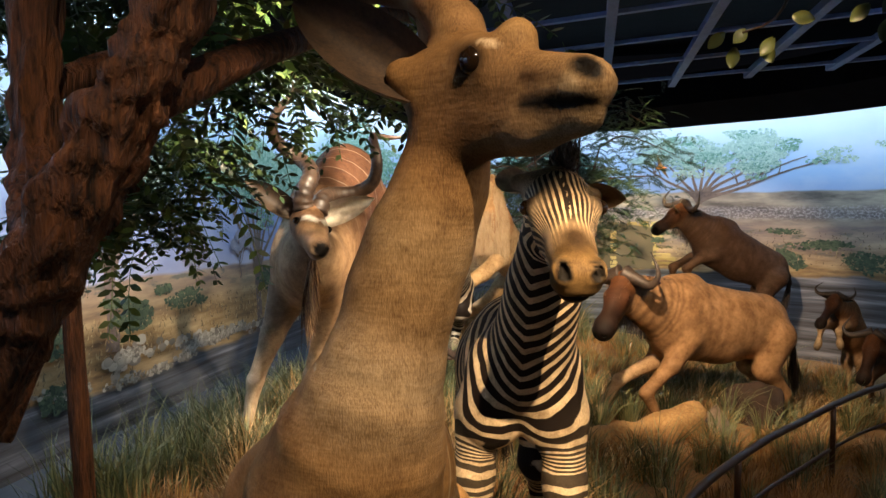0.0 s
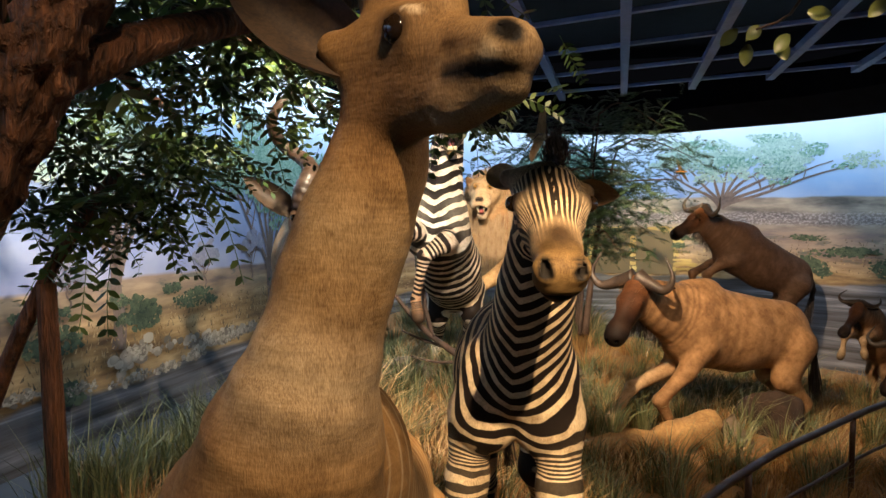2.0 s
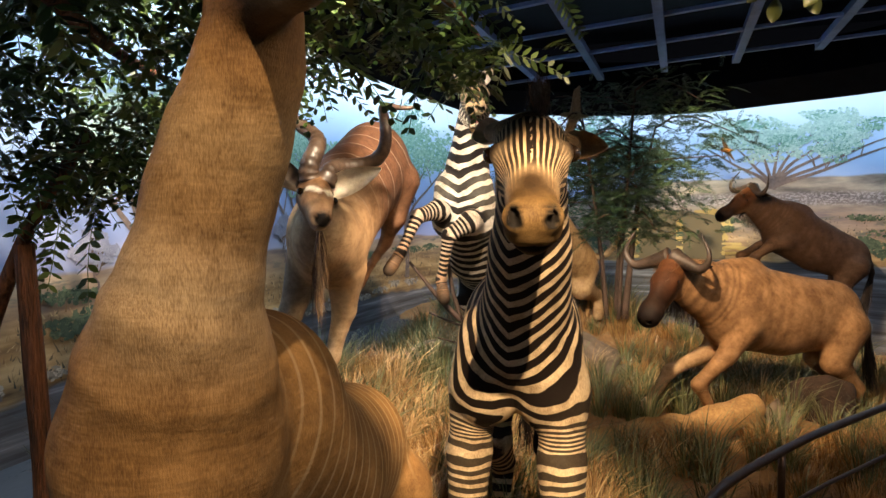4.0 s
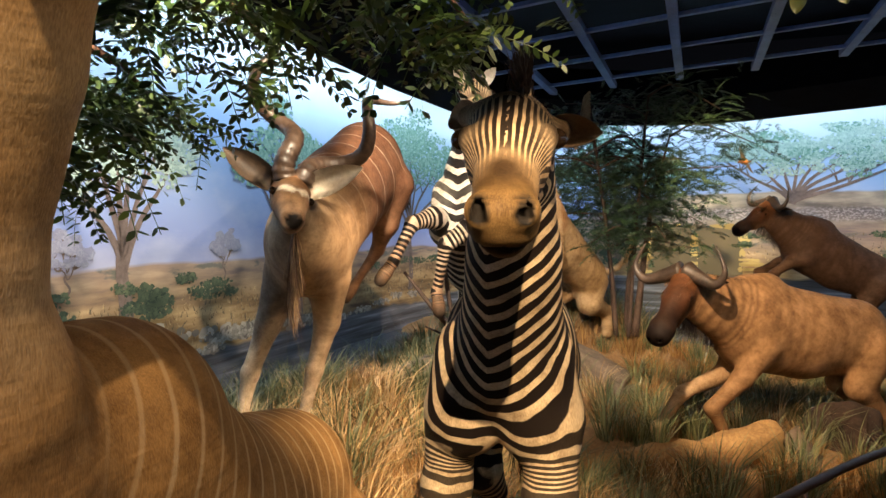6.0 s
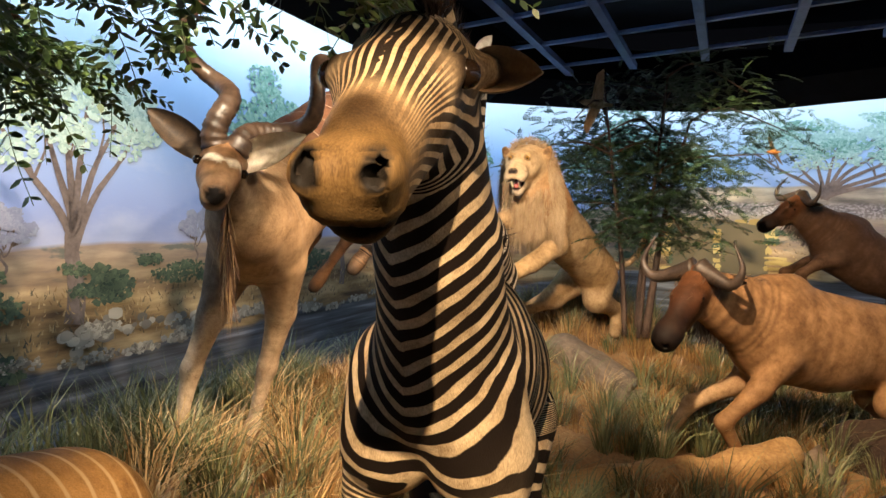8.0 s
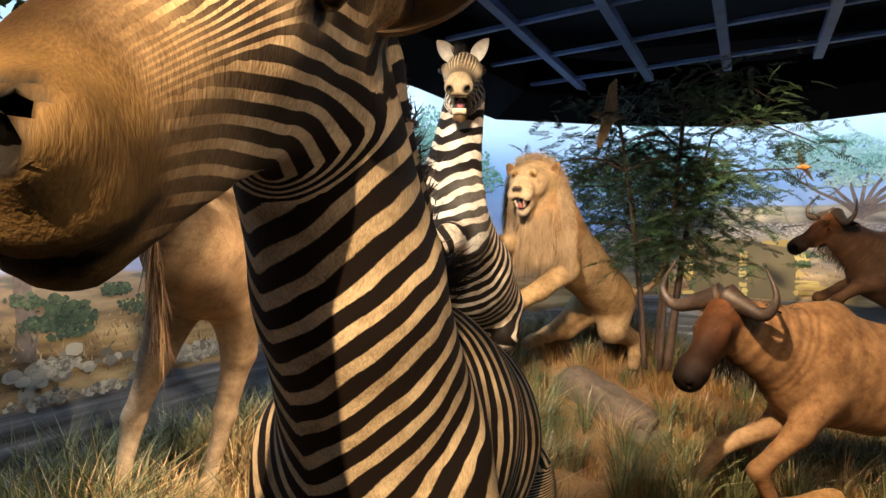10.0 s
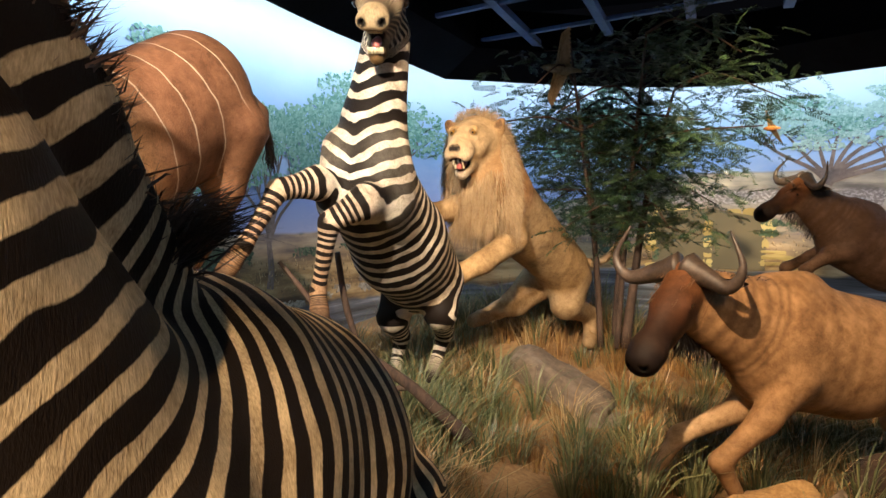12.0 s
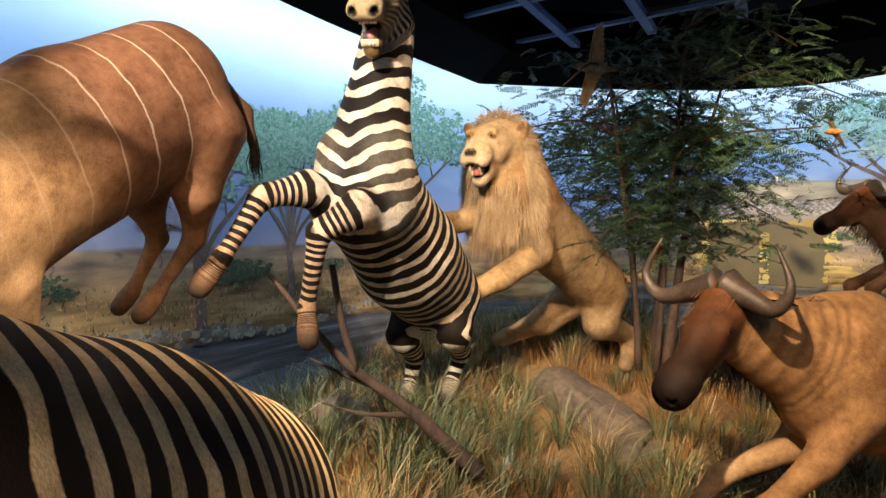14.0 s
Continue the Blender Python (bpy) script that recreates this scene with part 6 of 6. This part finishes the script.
bush_tree = tagged(new("thorn_tree"), "slender many-stemmed thorn tree with fine dark leaves", "tree")
STEMS = []
rngt = random.Random(31)
for i in range(5):
    a = i * 1.3
    top = (0.48 + 0.75 * math.cos(a) * rngt.uniform(0.5, 1), 7.5 + 0.5 * math.sin(a), rngt.uniform(2.5, 3.0))
    base = (0.46 + 0.10 * math.cos(a), 7.5 + 0.08 * math.sin(a), 0.62)
    c = [base, (base[0] + 0.06 * math.cos(a), base[1], 1.2), ((base[0] + top[0]) / 2, (base[1] + top[1]) / 2, 1.9), top]
    limb("trunk", c, 0.042 if i < 2 else 0.026, 0.008, M_TWIG, bush_tree, 14, 8, 0.2, 11 + i)
    STEMS.append(curve_points(c, 20)[8:])
for i in range(26):
    P = STEMS[i % 5]
    p = P[rngt.randint(1, len(P) - 1)]
    a = rngt.uniform(0, 6.283)
    c = [tuple(p), (p[0] + 0.3 * math.cos(a), p[1] + 0.22 * math.sin(a), p[2] + 0.12), (p[0] + 0.85 * math.cos(a), p[1] + 0.5 * math.sin(a), p[2] + rngt.uniform(-0.15, 0.15))]
    limb("bough", c, 0.012, 0.004, M_TWIG, bush_tree, 8, 6, 0.2, 30 + i)
    STEMS.append(curve_points(c, 10)[3:])
crown("leaves", [s for s in spread_on(STEMS, 3100, rngt, 0.20, 0.14) if 1.45 < s[0][2] < 3.2 and not (s[0][0] < 0.2 and s[0][1] < 7.5 and s[0][2] < 1.95) and not (abs(s[0][0] - 0.2) < 0.4 and s[0][1] < 7.3 and s[0][2] > 2.3)], FROND_FINE, rngt, M_LEAFD, bush_tree, "fine dark green leaflets", (-0.4, 0.4), (0.9, 1.4))

spray = tagged(new("leafy_branch"), "hanging twig with a few broad yellow-green leaves", "branch")
limb("twig", [(1.75, 3.2, 3.27), (1.66, 3.5, 3.0), (1.62, 3.75, 2.85), (1.45, 3.85, 2.80)], 0.012, 0.004, M_TWIG, spray, 10, 6)
limb("twig", [(1.66, 3.5, 3.0), (1.95, 3.6, 2.92), (2.2, 3.7, 2.86)], 0.008, 0.003, M_TWIG, spray, 8, 6)
rngl = random.Random(12)
M_BROAD = leaf_material("broad_leaf", (0.02, 0.035, 0.01), (0.10, 0.11, 0.025))
for c in ((1.45, 3.85, 2.74), (1.50, 3.84, 2.82), (1.40, 3.86, 2.82), (1.58, 3.8, 2.74), (1.62, 3.78, 2.76), (1.70, 3.76, 2.86), (2.0, 3.62, 2.86), (2.1, 3.66, 2.80), (2.2, 3.7, 2.82), (1.90, 3.6, 2.96), (2.15, 3.7, 2.92), (2.05, 3.6, 2.98)):
    V, F = [], []
    d = Vector((rngl.uniform(-1, 1), rngl.uniform(-0.4, 0.4), rngl.uniform(-1.2, -0.1))).normalized()
    w = d.cross(Vector((0.2, 1, 0.2))).normalized()
    nn = d.cross(w)
    for i in range(9):
        s = i / 8
        hw = 0.034 * math.sin(math.pi * (0.04 + 0.94 * s)) ** 0.8
        p = Vector(c) + d * 0.11 * s
        V += [p - w * hw + nn * 0.012, p - nn * 0.004, p + w * hw + nn * 0.012]
    for i in range(8):
        F += [(3 * i, 3 * i + 1, 3 * i + 4, 3 * i + 3), (3 * i + 1, 3 * i + 2, 3 * i + 5, 3 * i + 4)]
    raw("leaf", V, F, M_BROAD, spray, smooth=True)


def tufts(name, count, blades, h0, h1, spread, mat, label, seed, where, width=0.0035, lean=0.5):
    rng = random.Random(seed)
    V, F = [], []
    done = tries = 0
    while done < count and tries < count * 40:
        tries += 1
        x, y = rng.uniform(-1.75, 3.6), rng.uniform(2.6, 9.2)
        if rng.random() > where(x, y):
            continue
        done += 1
        z = ground_z(x, y)
        big = rng.uniform(0.65, 1.2)
        for _ in range(blades):
            a, r = rng.uniform(0, 6.283), spread * math.sqrt(rng.random())
            bx, by = x + r * math.cos(a), y + r * math.sin(a)
            hh = rng.uniform(h0, h1) * big
            k = lean * hh * (0.3 + r / spread) * rng.uniform(0.3, 1.3)
            a2 = a + rng.gauss(0, 0.6)
            dx, dy = math.cos(a2) * k, math.sin(a2) * k
            wx, wy = -math.sin(a2 + 0.5) * width, math.cos(a2 + 0.5) * width
            n = len(V)
            bz = z - 0.02
            V += [(bx - wx, by - wy, bz), (bx + wx, by + wy, bz), (bx + dx * 0.35 + wx * 0.8, by + dy * 0.35 + wy * 0.8, bz + hh * 0.6),
                  (bx + dx * 0.35 - wx * 0.8, by + dy * 0.35 - wy * 0.8, bz + hh * 0.6), (bx + dx, by + dy, bz + hh * rng.uniform(0.8, 1.0))]
            F += [(n, n + 1, n + 2, n + 3), (n + 3, n + 2, n + 4)]
    return tagged(raw(name, V, F, mat), label, "grass", kind="stuff")


def clear_of(x, y):
    """Bare ground by the log, the slab rock and under the water."""
    f = 1.0
    if x < -1.62:
        f *= 0.15
    if abs(x - 0.15) < 0.4 and abs(y - 7.05) < 0.28:
        f = 0.0
    if 0.3 < x < 1.7 and abs(y - (5.1 + 0.55 * x)) < 0.22:
        f *= 0.05
    return f


def patch(x, y, s, t):
    return 1.0 if noise.noise(Vector((x * s, y * s, t))) > 0.02 else 0.12


tufts("dry_grass", 950, 46, 0.10, 0.26, 0.10, M_DRY, "short dry russet grass over the mound", 3, lambda x, y: clear_of(x, y) * patch(x, y, 1.7, 1.0))
tufts("green_grass", 300, 46, 0.18, 0.38, 0.06, M_GREEN, "grey-green tussocks of spiky grass", 4, lambda x, y: clear_of(x, y) * patch(x, y, 2.3, 5.0), 0.004, 0.7)
tufts("reeds", 60, 40, 0.25, 0.48, 0.09, M_GREEN, "pale green reeds at the pond's edge", 6, lambda x, y: 1.0 if -1.75 < x < -1.25 and y < 5 else 0.0, 0.004, 0.5)


M_STRAW = leaf_material("straw", (0.30, 0.17, 0.06), (0.70, 0.52, 0.27))
tufts("straw_tussocks", 120, 60, 0.16, 0.40, 0.10, M_STRAW, "pale straw-coloured tussocks on the bank", 8, lambda x, y: clear_of(x, y) * (1.0 if -1.15 < x < 0.15 and y < 5.0 else 0.10), 0.0035, 0.9)
tufts("spiky_tussocks", 150, 46, 0.22, 0.46, 0.05, M_GREEN, "tall grey-green spiky tussocks between the rocks", 9, lambda x, y: clear_of(x, y) * patch(x, y, 3.1, 9.0), 0.0045, 0.95)


# ---- rocks, timber, rail, birds ----
def boulder(name, c, size, tilt, seed, mat, label, category="rock", cuts=9, group=""):
    """A boulder with broken faces: a ball sliced by planes and roughened."""
    bm = bmesh.new()
    bmesh.ops.create_icosphere(bm, subdivisions=5, radius=1.0)
    rng = random.Random(seed)
    planes = [(Vector((rng.gauss(0, 1), rng.gauss(0, 1), rng.gauss(0, 1))).normalized(), rng.uniform(0.55, 0.85)) for _ in range(cuts)]
    for v in bm.verts:
        p = v.co.copy()
        for n, d in planes:
            e = p.dot(n) - d
            if e > 0:
                p -= n * e * 0.985
        p += p.normalized() * (0.05 * noise.noise(p * 2.5 + Vector((seed, 0, 0))) + 0.018 * noise.noise(p * 9) + 0.008 * noise.noise(p * 25))
        v.co = Vector((p.x * size[0], p.y * size[1], p.z * size[2]))
    ob = part(name, bm, mat)
    ob.matrix_world = pose(*c, *tilt)
    return tagged(ob, label, category, group)


boulder("slab_rock", (0.14, 7.02, 0.30), (0.50, 0.34, 0.30), (10, 26, -18), 3, M_ROCK, "large tilted grey-brown slab rock among dry grass")
boulder("slab_rock", (0.46, 7.02, 0.16), (0.26, 0.24, 0.20), (0, 20, 10), 5, M_ROCK, "small grey-brown rock beside the slab")


def wedge_stone(c, w, d, hgt, turn, label):
    """A broken wedge of rock: a tilted tent of rough faces."""
    bm = bmesh.new()
    bmesh.ops.create_icosphere(bm, subdivisions=4, radius=1.0)
    cuts = [(Vector((0.80, -0.25, 0.62)), 0.42), (Vector((-0.72, -0.30, 0.62)), 0.44), (Vector((0.05, -0.95, 0.30)), 0.45), (Vector((0, 0.9, 0.4)), 0.5)]
    for v in bm.verts:
        p = v.co.copy()
        for n, k in cuts:
            e = p.dot(n.normalized()) - k
            if e > 0:
                p -= n.normalized() * e
        p += p.normalized() * (0.035 * noise.noise(p * 3) + 0.014 * noise.noise(p * 11))
        v.co = Vector((p.x * w, p.y * d, p.z * hgt))
    ob = part("stone", bm, M_ROCK)
    ob.matrix_world = pose(*c, 0, 0, turn)
    return tagged(ob, label, "rock")


wedge_stone((1.80, 5.92, -0.10), 0.46, 0.40, 0.46, 12, "pale triangular stone leaning against the log")
boulder("stone", (-0.95, 5.45, 0.52), (0.38, 0.3, 0.20), (0, 0, 20), 9, M_ROCK, "flat stone at the water's edge")
boulder("stone", (-1.30, 3.30, 0.38), (0.22, 0.2, 0.12), (0, 0, 50), 10, M_ROCK, "low stone on the bank")
boulder("stone", (-1.45, 2.55, 0.40), (0.26, 0.2, 0.14), (0, 0, 10), 13, M_ROCK, "low stone on the bank")
boulder("earth_bank", (2.12, 6.50, 0.08), (0.42, 0.30, 0.30), (0, -10, 20), 11, simple("dark_root", (0.02, 0.012, 0.008), (0.07, 0.04, 0.025), 8, 0.9, relief=0.9, dist=0.02), "dark weathered root mass behind the log", "stump")

log = tagged(new("fallen_log"), "broken fallen log with ochre split wood", "log")
limb("log_stem", [(0.30, 5.16, 0.02), (0.75, 5.42, 0.06), (1.20, 5.68, 0.08), (1.62, 5.98, 0.16)], 0.10, 0.15, M_LOG, log, 26, 16, 0.35, 21)

stick = tagged(new("dead_branch"), "grey-brown dead branch with bare twigs on the mound", "branch")
limb("stem", [(-0.05, 5.55, 0.42), (-0.30, 5.36, 0.72), (-0.58, 5.14, 1.00), (-0.84, 4.95, 1.38)], 0.042, 0.010, M_TWIG, stick, 20, 10, 0.3, 23)
limb("twig", [(-0.52, 5.18, 0.94), (-0.56, 5.12, 1.16), (-0.58, 5.06, 1.43)], 0.018, 0.014, M_TWIG, stick, 12, 8, 0.3, 24)
limb("twig", [(-0.42, 5.28, 0.84), (-0.60, 5.22, 0.90), (-0.76, 5.15, 0.98)], 0.016, 0.006, M_TWIG, stick, 10, 8, 0.3, 25)
limb("twig", [(-0.30, 5.36, 0.72), (-0.50, 5.20, 0.74), (-0.68, 5.10, 0.80)], 0.014, 0.005, M_TWIG, stick, 10, 8, 0.3, 26)

rail = tagged(new("guard_rail"), "bent bronze tube rail with posts before the grass", "railing")
RP = [(1.02, 2.75, 0.56), (1.18, 3.27, 0.56), (1.52, 3.87, 0.56), (1.96, 4.50, 0.56), (2.9, 5.65, 0.56), (4.2, 6.6, 0.56)]
limb("top_rail", RP, 0.022, 0.022, M_RAIL, rail, 60, 12, 0.0)
limb("lower_rail", [(p[0], p[1], 0.26) for p in RP], 0.012, 0.012, M_RAIL, rail, 60, 10, 0.0)
for x, y in ((1.50, 3.84), (2.35, 5.0), (3.4, 6.05)):
    limb("post", [(x, y, -0.12), (x, y, 0.2), (x, y, 0.56)], 0.018, 0.018, M_RAIL, rail, 6, 10, 0.0)


def build_bird(c, body, wing, span, heading, bank, label, voxel=0.006):
    """A small bird mount with spread wings."""
    h = Hide("bird_mount", (1, 0, 0), 0.006)
    R = np.array(Euler((0, bank, heading)).to_matrix())
    T = lambda *p: tuple(vec(c) + R @ (vec(p) * span))
    h.bone(T(0, -0.10, 0), T(0, 0.12, 0.02), 0.10 * span, 0.07 * span, body)
    h.bone(T(0, 0.20, 0.05), T(0, 0.26, 0.05), 0.06 * span, 0.04 * span, body)
    h.bone(T(0, 0.28, 0.045), T(0, 0.36, 0.03), 0.02 * span, 0.008 * span, (0.04, 0.03, 0.02))
    h.bone(T(0, -0.12, 0), T(0, -0.36, -0.02), 0.06 * span, 0.03 * span, wing)
    h.eye(T(0.05, 0.25, 0.07), 0.012 * span)
    for sg in (1, -1):
        for i in range(9):
            s = i / 8
            a = vec((sg * (0.06 + 0.44 * s), 0.06 - 0.03 * s, 0.03 + 0.10 * s))
            b = a + vec((sg * (0.02 + 0.12 * s), -0.20 + 0.13 * s, -0.02))
            V = [T(*(a + vec((-0.06, 0.03, 0)))), T(*(a + vec((0.06, 0.03, 0)))), T(*(b + vec((0.05, 0, 0.004)))), T(*(b + vec((0, -0.05, 0)))), T(*(b + vec((-0.05, 0, -0.004))))]
            h.add(V, [(0, 1, 2, 3, 4)], HAIRT if wing[0] > 0.2 else HAIRK)
        h.bone(T(sg * 0.06, 0.06, 0.03), T(sg * 0.5, 0.04, 0.13), 0.03 * span, 0.014 * span, wing)
    return h.mesh(voxel, kit(M_LION), label, "bird mount")


def wire(p, top=3.28):
    w = tagged(new("hanging_wire"), "thin dark wire that holds a bird mount", "wire")
    limb("wire_strand", [(p[0], p[1], p[2]), (p[0], p[1], (p[2] + top) / 2), (p[0], p[1], top)], 0.0012, 0.0012, M_BLACK, w, 4, 5, 0.0)


build_bird((0.10, 7.05, 2.66), (0.42, 0.34, 0.22), (0.36, 0.27, 0.16), 0.42, 2.2, 1.1, "tan bird mount with spread wings before the thorn tree")
wire((0.10, 7.05, 2.70))
build_bird((1.62, 8.77, 2.40), (0.40, 0.16, 0.05), (0.34, 0.15, 0.05), 0.26, 0.8, 0.9, "small rust-coloured bird mount fluttering")
wire((1.62, 8.77, 2.42))
build_bird((0.06, 2.45, 2.60), (0.55, 0.52, 0.48), (0.04, 0.035, 0.03), 0.34, 1.2, 0.4, "black and white bird mount perched among leaves")
wire((0.06, 2.45, 2.63))
